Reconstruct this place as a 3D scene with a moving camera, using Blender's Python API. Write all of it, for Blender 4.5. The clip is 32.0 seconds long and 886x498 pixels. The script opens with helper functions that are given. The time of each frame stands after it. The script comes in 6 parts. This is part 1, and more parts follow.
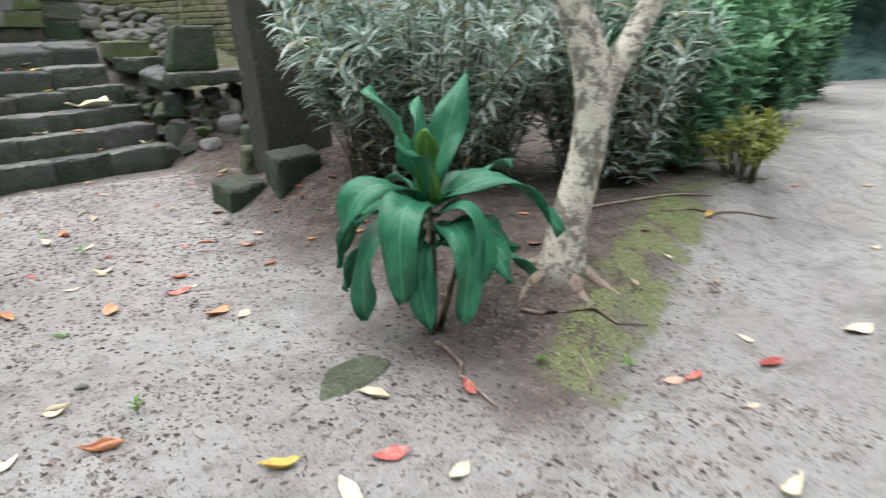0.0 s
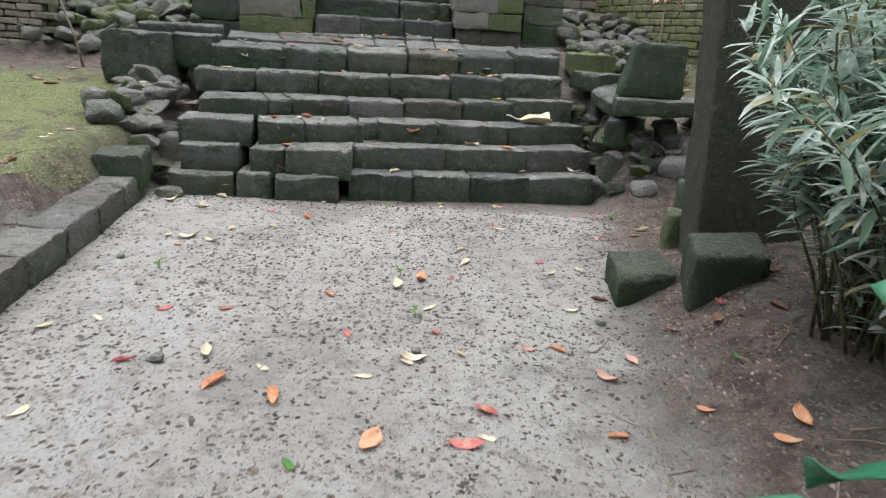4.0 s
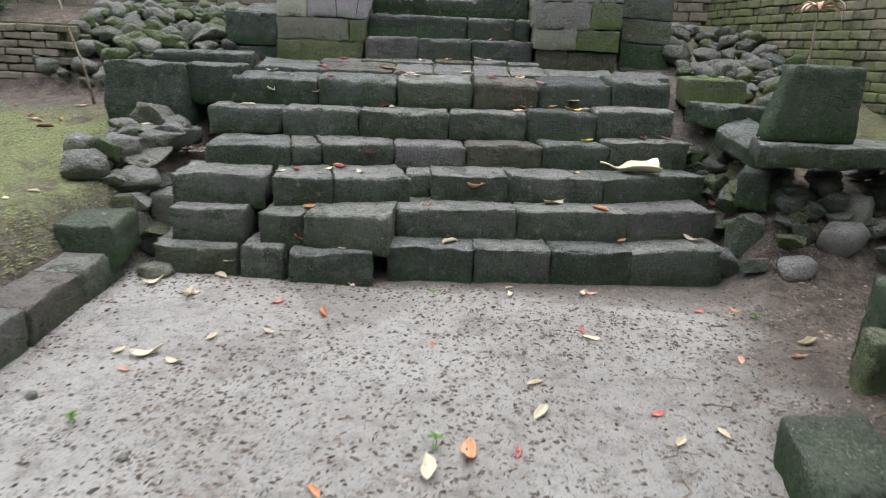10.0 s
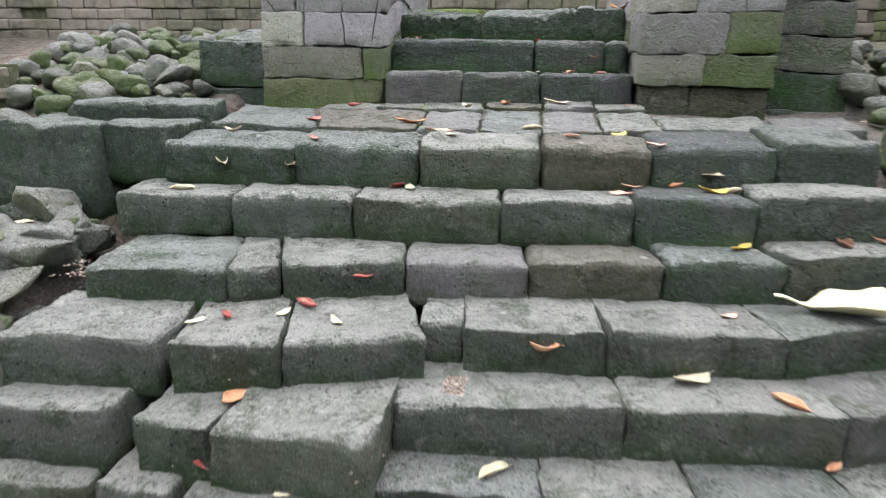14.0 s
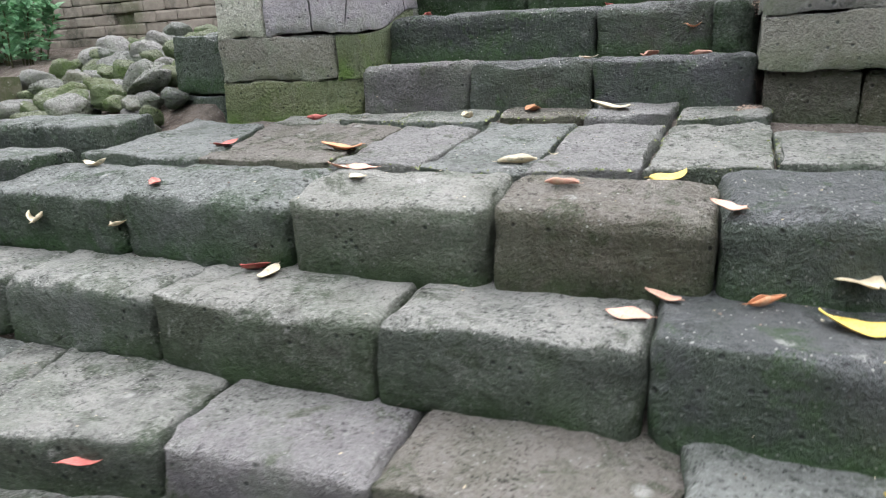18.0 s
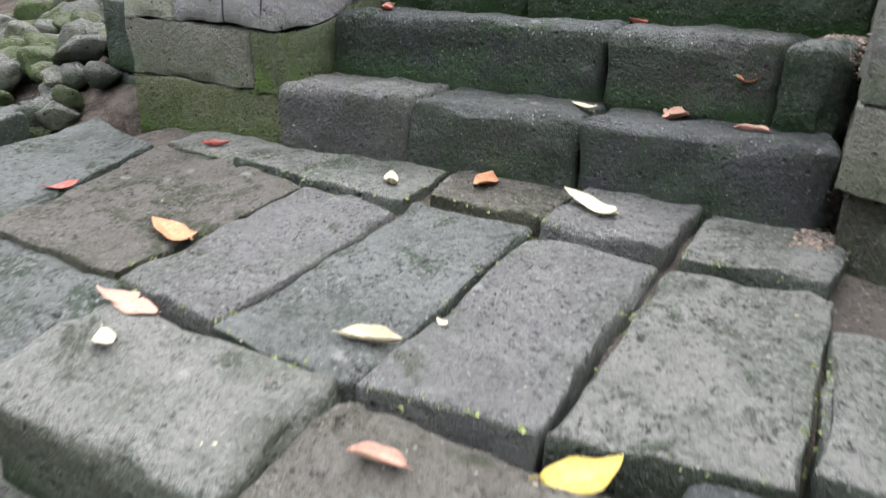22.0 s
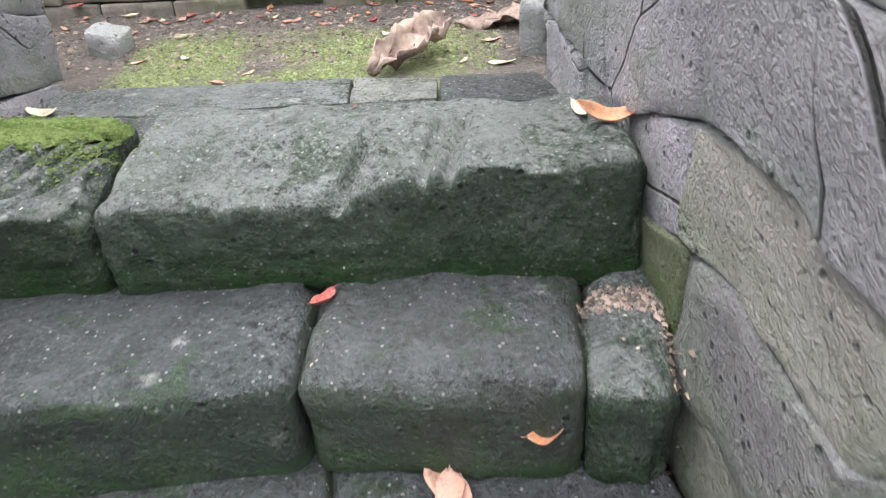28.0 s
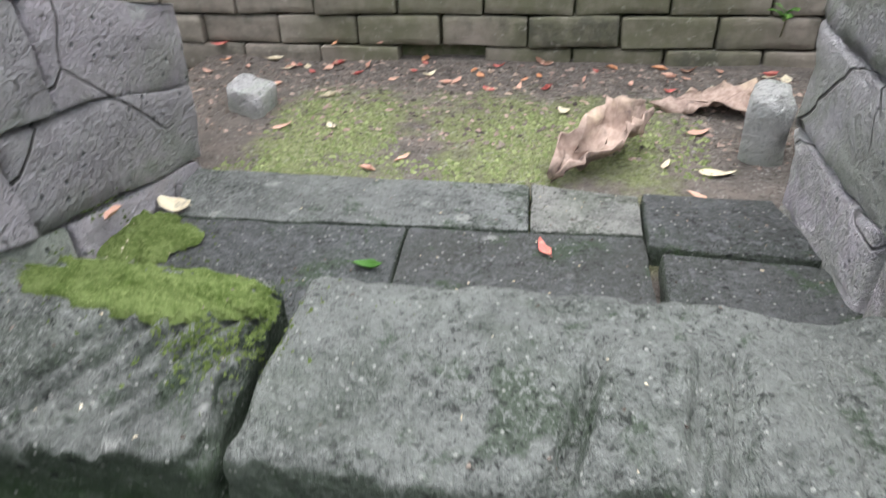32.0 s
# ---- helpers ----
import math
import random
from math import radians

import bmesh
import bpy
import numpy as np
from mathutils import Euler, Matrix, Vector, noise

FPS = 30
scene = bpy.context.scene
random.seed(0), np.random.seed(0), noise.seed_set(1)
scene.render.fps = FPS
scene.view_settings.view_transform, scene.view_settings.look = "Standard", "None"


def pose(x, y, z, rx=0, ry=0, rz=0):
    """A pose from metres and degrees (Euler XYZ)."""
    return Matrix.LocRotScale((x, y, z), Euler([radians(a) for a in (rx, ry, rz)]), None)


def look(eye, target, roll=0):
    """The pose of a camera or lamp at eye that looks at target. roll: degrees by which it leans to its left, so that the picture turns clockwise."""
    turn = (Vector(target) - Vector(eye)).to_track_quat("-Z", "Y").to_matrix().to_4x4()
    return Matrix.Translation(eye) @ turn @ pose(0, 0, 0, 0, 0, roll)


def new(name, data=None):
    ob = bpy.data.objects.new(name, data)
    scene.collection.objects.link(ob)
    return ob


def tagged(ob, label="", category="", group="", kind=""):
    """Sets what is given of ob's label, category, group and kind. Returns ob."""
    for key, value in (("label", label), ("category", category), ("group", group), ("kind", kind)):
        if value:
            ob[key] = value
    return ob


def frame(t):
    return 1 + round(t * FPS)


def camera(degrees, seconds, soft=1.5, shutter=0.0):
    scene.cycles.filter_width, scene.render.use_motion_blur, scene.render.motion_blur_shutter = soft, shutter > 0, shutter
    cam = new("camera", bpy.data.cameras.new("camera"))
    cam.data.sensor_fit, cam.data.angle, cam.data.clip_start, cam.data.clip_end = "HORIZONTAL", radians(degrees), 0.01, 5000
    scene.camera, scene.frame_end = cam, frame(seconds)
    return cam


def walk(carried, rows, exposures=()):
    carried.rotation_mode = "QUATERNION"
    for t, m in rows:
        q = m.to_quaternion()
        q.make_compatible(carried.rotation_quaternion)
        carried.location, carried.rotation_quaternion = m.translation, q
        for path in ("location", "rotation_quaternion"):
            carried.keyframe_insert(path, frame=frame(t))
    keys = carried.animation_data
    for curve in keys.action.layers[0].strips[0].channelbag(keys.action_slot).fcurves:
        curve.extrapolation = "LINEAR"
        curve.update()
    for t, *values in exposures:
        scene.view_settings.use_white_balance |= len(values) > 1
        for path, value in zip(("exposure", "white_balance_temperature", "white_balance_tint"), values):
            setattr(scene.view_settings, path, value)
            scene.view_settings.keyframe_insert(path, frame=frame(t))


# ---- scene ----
cam = camera(67.9, 32.0, 1.1, 0.8)
PATH = [
    (0, (1.327, 0.16, 1.305), (2.562, 1.603, 0.678), -1.0),
    (0.5, (1.496, 0.312, 1.37), (2.568, 1.864, 0.705), -1.0),
    (1, (1.673, 0.454, 1.387), (2.558, 2.142, 0.779), -1.3),
    (1.5, (1.855, 0.579, 1.408), (2.568, 2.344, 0.795), -1.1),
    (2, (1.945, 0.771, 1.395), (2.563, 2.568, 0.771), 0.5),
    (2.5, (1.991, 0.964, 1.42), (2.326, 2.835, 0.797), 0.9),
    (3, (2.073, 1.165, 1.416), (2.173, 3.044, 0.738), 0.5),
    (3.5, (2.186, 1.37, 1.44), (2.136, 3.256, 0.776), 1.0),
    (4, (2.2, 1.552, 1.408), (2.252, 3.45, 0.777), 3.7),
    (4.5, (2.187, 1.673, 1.401), (2.199, 3.574, 0.779), 1.7),
    (6.5, (2.161, 1.763, 1.422), (2.141, 3.687, 0.879), 1.8),
    (7, (2.164, 1.785, 1.426), (2.144, 3.709, 0.881), 1.9),
    (7.5, (2.133, 1.929, 1.433), (2.163, 3.852, 0.883), 2.6),
    (8, (2.148, 2.082, 1.444), (2.135, 4.005, 0.895), 2.6),
    (8.5, (2.225, 2.339, 1.451), (2.128, 4.258, 0.897), 1.4),
    (9, (2.227, 2.59, 1.445), (2.119, 4.51, 0.895), 1.6),
    (9.5, (2.231, 2.856, 1.456), (2.061, 4.762, 0.874), 1.2),
    (10, (2.268, 3.095, 1.446), (2.076, 4.995, 0.852), 2.4),
    (10.5, (2.286, 3.346, 1.48), (2.089, 5.247, 0.893), 1.6),
    (11, (2.217, 3.602, 1.474), (2.0, 5.514, 0.927), 3.0),
    (11.5, (2.193, 3.844, 1.473), (1.924, 5.739, 0.892), 1.7),
    (12, (2.203, 4.15, 1.492), (1.904, 6.058, 0.971), 0.9),
    (12.5, (2.188, 4.401, 1.5), (1.893, 6.304, 0.959), 0.2),
    (13, (2.124, 4.708, 1.497), (1.779, 6.603, 0.957), 0.9),
    (13.5, (2.122, 4.966, 1.511), (1.772, 6.847, 0.927), 1.2),
    (14, (2.127, 5.257, 1.547), (1.719, 7.138, 1.004), 0.9),
    (14.5, (2.111, 5.488, 1.567), (1.641, 7.351, 1.013), 0.7),
    (15, (2.077, 5.795, 1.605), (1.585, 7.652, 1.047), 0.7),
    (15.5, (2.092, 6.032, 1.635), (1.523, 7.859, 1.056), 0.1),
    (17.5, (2.503, 6.919, 1.527), (1.601, 8.621, 0.988), -1.7),
    (18, (2.615, 7.06, 1.536), (1.651, 8.717, 0.966), -2.2),
    (18.5, (2.645, 7.226, 1.538), (1.61, 8.846, 0.985), -0.8),
    (19, (2.684, 7.345, 1.549), (1.608, 8.915, 0.934), -1.4),
    (19.5, (2.72, 7.461, 1.571), (1.592, 9.005, 0.985), -0.6),
    (20, (2.779, 7.667, 1.574), (1.601, 9.152, 0.936), 0.5),
    (20.5, (2.784, 7.821, 1.629), (1.562, 9.212, 0.874), -1.9),
    (21, (2.708, 7.957, 1.68), (1.546, 9.41, 0.947), 0.5),
    (21.5, (2.616, 8.061, 1.748), (1.485, 9.499, 0.941), 0.3),
    (22, (2.55, 8.138, 1.825), (1.434, 9.609, 1.057), 1.9),
    (22.5, (2.486, 8.263, 1.871), (1.383, 9.714, 1.047), 1.3),
    (23, (2.444, 8.32, 1.928), (1.344, 9.761, 1.083), 0.3),
    (23.5, (2.342, 8.432, 1.945), (1.344, 9.944, 1.099), 1.1),
    (24, (2.227, 8.561, 2.004), (1.328, 10.103, 1.103), 0.6),
    (24.5, (2.206, 8.654, 2.094), (1.392, 10.229, 1.167), 1.2),
    (25, (2.144, 8.773, 2.163), (1.441, 10.415, 1.264), -0.3),
    (25.5, (2.122, 8.86, 2.245), (1.514, 10.525, 1.319), -2.8),
    (26, (2.115, 8.907, 2.308), (1.695, 10.634, 1.391), -4.7),
    (26.5, (2.083, 8.993, 2.326), (1.882, 10.735, 1.365), -4.4),
    (28.5, (2.052, 9.324, 2.483), (1.874, 10.946, 1.326), -3.4),
    (29, (2.052, 9.451, 2.508), (1.802, 11.024, 1.298), -4.3),
    (29.5, (2.027, 9.534, 2.509), (1.675, 11.097, 1.312), -4.3),
    (30, (1.99, 9.574, 2.534), (1.527, 11.143, 1.384), -3.9),
    (30.5, (1.98, 9.623, 2.55), (1.451, 11.183, 1.416), -4.5),
    (31, (1.943, 9.651, 2.554), (1.355, 11.193, 1.424), -4.7),
    (31.5, (1.851, 9.68, 2.566), (1.3, 11.228, 1.427), -3.8),
    (32, (1.782, 9.723, 2.588), (1.322, 11.321, 1.477), -3.2),
]
SIZE = 1.08  # the plan below is drawn in units of this many metres
walk(cam, [(t, look(eye, target, roll)) for t, eye, target, roll in PATH], [(0, 0.64), (2, 0.66), (4, 0.44), (9, 0.44), (11, 0.56), (13, 1.0), (15.5, 1.14), (18, 1.16), (20, 1.05), (21, 0.94), (23, 0.95), (24, 1.04), (25, 1.64), (26, 1.92), (26.5, 1.8), (28.5, 1.16), (30, 1.06), (31, 0.98), (32, 0.98)])

# ---- world and light ----
world = bpy.data.worlds.new("overcast_sky")
scene.world = world
world.use_nodes = True
wn = world.node_tree
wn.nodes.clear()
w_out = wn.nodes.new("ShaderNodeOutputWorld")
w_bg = wn.nodes.new("ShaderNodeBackground")
w_hs = wn.nodes.new("ShaderNodeHueSaturation")
w_sky = wn.nodes.new("ShaderNodeTexSky")
w_sky.sky_type = "NISHITA"
w_sky.sun_disc = False
w_sky.sun_elevation = radians(68)
w_sky.sun_rotation = radians(-14)
w_hs.inputs["Saturation"].default_value = 0.2
w_bg.inputs["Strength"].default_value = 0.4
wn.links.new(w_sky.outputs[0], w_hs.inputs["Color"])
wn.links.new(w_hs.outputs[0], w_bg.inputs["Color"])
wn.links.new(w_bg.outputs[0], w_out.inputs["Surface"])
sun_data = bpy.data.lights.new("sun", "SUN")
sun_data.energy = 1.7
sun_data.angle = radians(80)
sun_data.color = (1.0, 0.985, 0.95)
sun = new("sun", sun_data)
sun.matrix_world = look((1.5, 7.0, 14.0), (1.8, 6.0, 0.0))


# ---- materials ----
class Nodes:
    """A small wrapper that builds one node material."""

    def __init__(self, name, rough=0.85, spec=0.3):
        self.mat = bpy.data.materials.new(name)
        self.mat.use_nodes = True
        self.tree = self.mat.node_tree
        self.bsdf = self.tree.nodes["Principled BSDF"]
        self.bsdf.inputs["Roughness"].default_value = rough
        self.bsdf.inputs["Specular IOR Level"].default_value = spec
        coord = self.tree.nodes.new("ShaderNodeTexCoord")
        self.obj = coord.outputs["Object"]
        self.gen = coord.outputs["Generated"]
        geo = self.tree.nodes.new("ShaderNodeNewGeometry")
        self.pos, self.normal, self.island = geo.outputs["Position"], geo.outputs["Normal"], geo.outputs["Random Per Island"]
        self.rnd = self.tree.nodes.new("ShaderNodeObjectInfo").outputs["Random"]

    def put(self, socket, value):
        if isinstance(value, bpy.types.NodeSocket):
            self.tree.links.new(value, socket)
        else:
            socket.default_value = value

    def noise(self, scale, detail=4.0, rough=0.6, vec=None, distort=0.0):
        n = self.tree.nodes.new("ShaderNodeTexNoise")
        n.inputs["Scale"].default_value, n.inputs["Detail"].default_value = scale, detail
        n.inputs["Roughness"].default_value, n.inputs["Distortion"].default_value = rough, distort
        self.put(n.inputs["Vector"], self.pos if vec is None else vec)
        return n.outputs["Fac"]

    def voronoi(self, scale, vec=None, feature="F1", out="Distance"):
        n = self.tree.nodes.new("ShaderNodeTexVoronoi")
        n.feature = feature
        n.inputs["Scale"].default_value = scale
        self.put(n.inputs["Vector"], self.pos if vec is None else vec)
        return n.outputs[out]

    def math(self, op, a, b=0.0, c=0.0):
        n = self.tree.nodes.new("ShaderNodeMath")
        n.operation = op
        for i, v in enumerate((a, b, c)):
            self.put(n.inputs[i], v)
        return n.outputs[0]

    def ramp(self, fac, lo, hi, a=0.0, b=1.0):
        n = self.tree.nodes.new("ShaderNodeMapRange")
        n.interpolation_type = "SMOOTHSTEP"
        for key, v in (("Value", fac), ("From Min", lo), ("From Max", hi), ("To Min", a), ("To Max", b)):
            self.put(n.inputs[key], v)
        return n.outputs["Result"]

    def mix(self, fac, a, b):
        n = self.tree.nodes.new("ShaderNodeMix")
        n.data_type = "RGBA"
        self.put(n.inputs["Factor"], fac)
        self.put(n.inputs[6], a if isinstance(a, bpy.types.NodeSocket) else (*a, 1.0))
        self.put(n.inputs[7], b if isinstance(b, bpy.types.NodeSocket) else (*b, 1.0))
        return n.outputs[2]

    def xyz(self, vec):
        n = self.tree.nodes.new("ShaderNodeSeparateXYZ")
        self.put(n.inputs[0], vec)
        return n.outputs

    def stretch(self, vec, x, y, z):
        """vec with its axes scaled."""
        n = self.tree.nodes.new("ShaderNodeVectorMath")
        n.operation = "MULTIPLY"
        self.put(n.inputs[0], vec)
        n.inputs[1].default_value = (x, y, z)
        return n.outputs[0]

    def shift(self, vec, amount):
        """vec moved by a random amount per object."""
        n = self.tree.nodes.new("ShaderNodeVectorMath")
        n.operation = "ADD"
        c = self.tree.nodes.new("ShaderNodeCombineXYZ")
        for i in range(3):
            self.put(c.inputs[i], self.math("MULTIPLY", self.rnd, amount * (1 + i)))
        self.put(n.inputs[0], vec)
        self.put(n.inputs[1], c.outputs[0])
        return n.outputs[0]

    def color(self, c):
        self.put(self.bsdf.inputs["Base Color"], c if isinstance(c, bpy.types.NodeSocket) else (*c, 1.0))
        return self

    def rough(self, r):
        self.put(self.bsdf.inputs["Roughness"], r)
        return self

    def bump(self, height, strength=0.5, distance=0.01, after=None):
        n = self.tree.nodes.new("ShaderNodeBump")
        n.inputs["Strength"].default_value, n.inputs["Distance"].default_value = strength, distance
        self.put(n.inputs["Height"], height)
        if after is not None:
            self.put(n.inputs["Normal"], after)
        self.put(self.bsdf.inputs["Normal"], n.outputs[0])
        return n.outputs[0]


def stone_material(name, dark, mid, light, moss, moss_at=0.5, top_light=0.6, side=0.7, cracks=0.0, loose=False, specks=0.4, rough=0.9, spec=0.25):
    """Weathered andesite: soft grey grain, dusty lichen tops painted lit, algae low on the sides painted shaded, pits
    and pale flecks.
    """
    m = Nodes(name, rough, spec)
    if loose:
        m.obj = m.pos
    vec = m.shift(m.obj, 13.0)
    big = m.noise(2.6, 4, 0.6, vec)
    fine = m.noise(30.0, 6, 0.72, vec, 0.3)
    grain = m.noise(130.0, 4, 0.75, vec)
    tone = m.math("ADD", m.math("MULTIPLY", big, 0.7), m.math("MULTIPLY", fine, 0.45))
    tone = m.math("ADD", tone, m.math("MULTIPLY", m.math("SUBTRACT", m.rnd, 0.5), 0.4))
    c = m.mix(m.ramp(tone, 0.34, 0.8), dark, mid)
    other = m.math("FRACT", m.math("MULTIPLY", m.rnd, 7.31))
    c = m.mix(m.ramp(other, 0.55, 1.0, 0.0, 0.45), c, (mid[0] * 1.12, mid[1] * 1.0, mid[2] * 1.1))
    c = m.mix(m.ramp(other, 0.35, 0.0, 0.0, 0.5), c, (mid[0] * 1.05, mid[1] * 1.0, mid[2] * 0.72))
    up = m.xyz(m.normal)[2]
    # Upward faces are painted paler: skylight put into the dusty lichen colour.
    lit_dust = m.math("MULTIPLY", m.ramp(up, 0.3, 0.9), m.ramp(m.noise(6.0, 6, 0.7, vec), 0.28, 0.62, 0.25, 1.0))
    c = m.mix(m.math("MULTIPLY", lit_dust, top_light), c, light)
    # Algae green on the sides, kept dark so it also paints their shade.
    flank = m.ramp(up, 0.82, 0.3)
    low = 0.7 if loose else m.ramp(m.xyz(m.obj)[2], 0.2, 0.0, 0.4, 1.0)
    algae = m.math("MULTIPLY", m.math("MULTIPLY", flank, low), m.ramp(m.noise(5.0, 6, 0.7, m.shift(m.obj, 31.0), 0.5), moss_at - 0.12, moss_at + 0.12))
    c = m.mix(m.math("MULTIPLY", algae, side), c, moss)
    cushion = m.ramp(m.noise(7.0, 6, 0.7, m.shift(m.obj, 57.0), 0.4), max(0.46, moss_at) + 0.08, max(0.46, moss_at) + 0.16)
    c = m.mix(m.math("MULTIPLY", cushion, 0.6), c, moss)
    stain = m.ramp(m.noise(4.5, 5, 0.65, m.shift(m.obj, 101.0), 0.5), 0.48, 0.6, 0.0, 0.1 if cracks else 0.36)
    c = m.mix(stain, c, (mid[0] * 0.8, mid[1] * 0.95, mid[2] * 0.72))
    smudge = m.ramp(m.noise(8.0, 5, 0.7, m.shift(m.obj, 107.0), 0.6), 0.54, 0.66, 0.0, 0.45)
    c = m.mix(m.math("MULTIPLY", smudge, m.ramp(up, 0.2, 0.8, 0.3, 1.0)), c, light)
    patch = m.math("MULTIPLY", m.ramp(m.noise(9.0, 5, 0.7, m.shift(m.obj, 83.0)), 0.6, 0.68), m.ramp(fine, 0.4, 0.6))
    c = m.mix(m.math("MULTIPLY", patch, 0.5), c, light)
    # Pale grain and, below, specks fade on the sides to hold painted shade.
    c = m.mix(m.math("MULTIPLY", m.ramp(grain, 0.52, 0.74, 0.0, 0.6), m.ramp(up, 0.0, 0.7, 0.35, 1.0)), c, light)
    c = m.mix(m.ramp(grain, 0.44, 0.26, 0.0, 0.3 if cracks else 0.6), c, (0.03, 0.034, 0.03))
    clump = m.noise(46.0, 3, 0.65, m.shift(m.obj, 41.0), 0.8)
    rugged = m.noise(96.0, 4, 0.7, m.shift(m.obj, 21.0), 0.6)
    rug = m.math("ADD", m.math("MULTIPLY", clump, 0.4), m.math("MULTIPLY", rugged, 0.6))
    show = m.ramp(m.noise(3.5, 4, 0.65, m.shift(m.obj, 91.0)), 0.34, 0.6, 0.35, 1.0)
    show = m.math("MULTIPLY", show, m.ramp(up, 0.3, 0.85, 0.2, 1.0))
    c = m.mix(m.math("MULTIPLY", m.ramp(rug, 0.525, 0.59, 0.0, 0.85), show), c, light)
    # Shade in hollows and pits is put into the colour; soft light hides bumps.
    pitted = m.math("MULTIPLY", m.ramp(m.noise(3.5, 4, 0.65, m.shift(m.obj, 91.0)), 0.34, 0.6, 0.35, 1.0), m.ramp(up, 0.3, 0.85, 0.4, 1.0))
    c = m.mix(m.math("MULTIPLY", m.ramp(rug, 0.475, 0.39, 0.0, 0.5 if cracks else 0.85), pitted), c, (dark[0] * 0.45, dark[1] * 0.45, dark[2] * 0.45))
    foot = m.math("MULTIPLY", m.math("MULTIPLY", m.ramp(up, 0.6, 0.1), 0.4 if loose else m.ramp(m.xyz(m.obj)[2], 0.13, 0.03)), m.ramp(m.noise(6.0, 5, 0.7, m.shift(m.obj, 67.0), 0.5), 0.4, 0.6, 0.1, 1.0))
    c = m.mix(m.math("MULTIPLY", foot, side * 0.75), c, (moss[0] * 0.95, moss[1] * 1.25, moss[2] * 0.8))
    few = m.ramp(m.noise(7.0, 3, 0.6, vec), specks, specks + 0.15)
    flecks = m.math("MULTIPLY", m.math("MULTIPLY", m.ramp(m.voronoi(48.0, vec), 0.17, 0.1), few), m.ramp(up, 0.0, 0.6, 0.35, 1.0))
    c = m.mix(m.math("MULTIPLY", flecks, 0.75), c, (0.56, 0.56, 0.53))
    bird = m.math("MULTIPLY", m.ramp(m.voronoi(6.5, m.shift(m.obj, 15.0)), 0.16, 0.07), m.ramp(fine, 0.42, 0.56))
    c = m.mix(m.math("MULTIPLY", bird, m.ramp(up, 0.5, 0.9, 0.1, 0.7)), c, (0.62, 0.62, 0.6))
    holes = m.math("MULTIPLY", m.ramp(m.voronoi(27.0, m.shift(m.obj, 5.0)), 0.2, 0.08), m.ramp(m.noise(5.0, 3, 0.6, m.shift(m.obj, 3.0)), 0.44, 0.56))
    holes = m.math("MULTIPLY", holes, m.ramp(up, 0.9, 0.4, 0.3, 1.0))
    c = m.mix(m.math("MULTIPLY", holes, 0.8), c, (dark[0] * 0.3, dark[1] * 0.35, dark[2] * 0.35))
    height = m.math("ADD", m.math("MULTIPLY", fine, 0.9), m.math("MULTIPLY", grain, 0.25))
    height = m.math("ADD", height, m.math("MULTIPLY", rug, 1.3))
    height = m.math("SUBTRACT", height, m.math("MULTIPLY", holes, 0.6))
    height = m.math("ADD", height, m.math("MULTIPLY", m.noise(11.0, 4, 0.6, vec), 1.4))
    if cracks:
        bent = m.tree.nodes.new("ShaderNodeVectorMath")
        bent.operation = "MULTIPLY_ADD"
        spread = m.tree.nodes.new("ShaderNodeTexNoise")
        spread.inputs["Scale"].default_value, spread.inputs["Detail"].default_value = 4.0, 4.0
        m.put(spread.inputs["Vector"], m.pos)
        m.put(bent.inputs[0], spread.outputs["Color"])
        bent.inputs[1].default_value = (0.02, 0.02, 0.02)
        m.put(bent.inputs[2], m.pos)
        split = m.ramp(m.voronoi(cracks, bent.outputs[0], "DISTANCE_TO_EDGE"), 0.009, 0.003)
        split = m.math("MULTIPLY", split, m.ramp(m.noise(1.7, 3, 0.5, m.shift(m.pos, 2.0)), 0.44, 0.5))
        c = m.mix(m.math("MULTIPLY", split, 0.85), c, (0.05, 0.047, 0.042))
        height = m.math("SUBTRACT", height, m.math("MULTIPLY", split, 1.0))
        lichen = m.math("MULTIPLY", m.ramp(m.noise(3.2, 5, 0.65, m.shift(m.obj, 71.0)), 0.63, 0.69), m.ramp(fine, 0.36, 0.5))
        c = m.mix(m.math("MULTIPLY", lichen, 0.8), c, (0.75, 0.75, 0.74))
    m.color(c)
    m.bump(height, 1.0, 0.09 if cracks else 0.055)
    return m.mat


# The moss colours also set the shade painted on each stone's sides.
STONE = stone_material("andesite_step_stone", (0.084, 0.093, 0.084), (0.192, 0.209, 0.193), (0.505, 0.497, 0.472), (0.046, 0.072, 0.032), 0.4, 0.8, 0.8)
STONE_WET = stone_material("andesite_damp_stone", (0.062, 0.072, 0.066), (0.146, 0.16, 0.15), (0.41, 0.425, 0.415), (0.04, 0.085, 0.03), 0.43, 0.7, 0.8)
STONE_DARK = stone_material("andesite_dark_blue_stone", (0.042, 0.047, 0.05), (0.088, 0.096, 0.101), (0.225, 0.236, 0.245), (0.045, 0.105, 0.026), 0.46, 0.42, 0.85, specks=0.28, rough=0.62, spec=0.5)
STONE_TREAD = stone_material("shaded_algae_tread_stone", (0.06, 0.067, 0.063), (0.128, 0.142, 0.13), (0.37, 0.387, 0.37), (0.03, 0.068, 0.02), 0.3, 0.68, 1.0, specks=0.22)
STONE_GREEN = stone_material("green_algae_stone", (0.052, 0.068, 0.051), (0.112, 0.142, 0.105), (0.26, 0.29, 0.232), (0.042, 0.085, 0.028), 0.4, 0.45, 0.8)
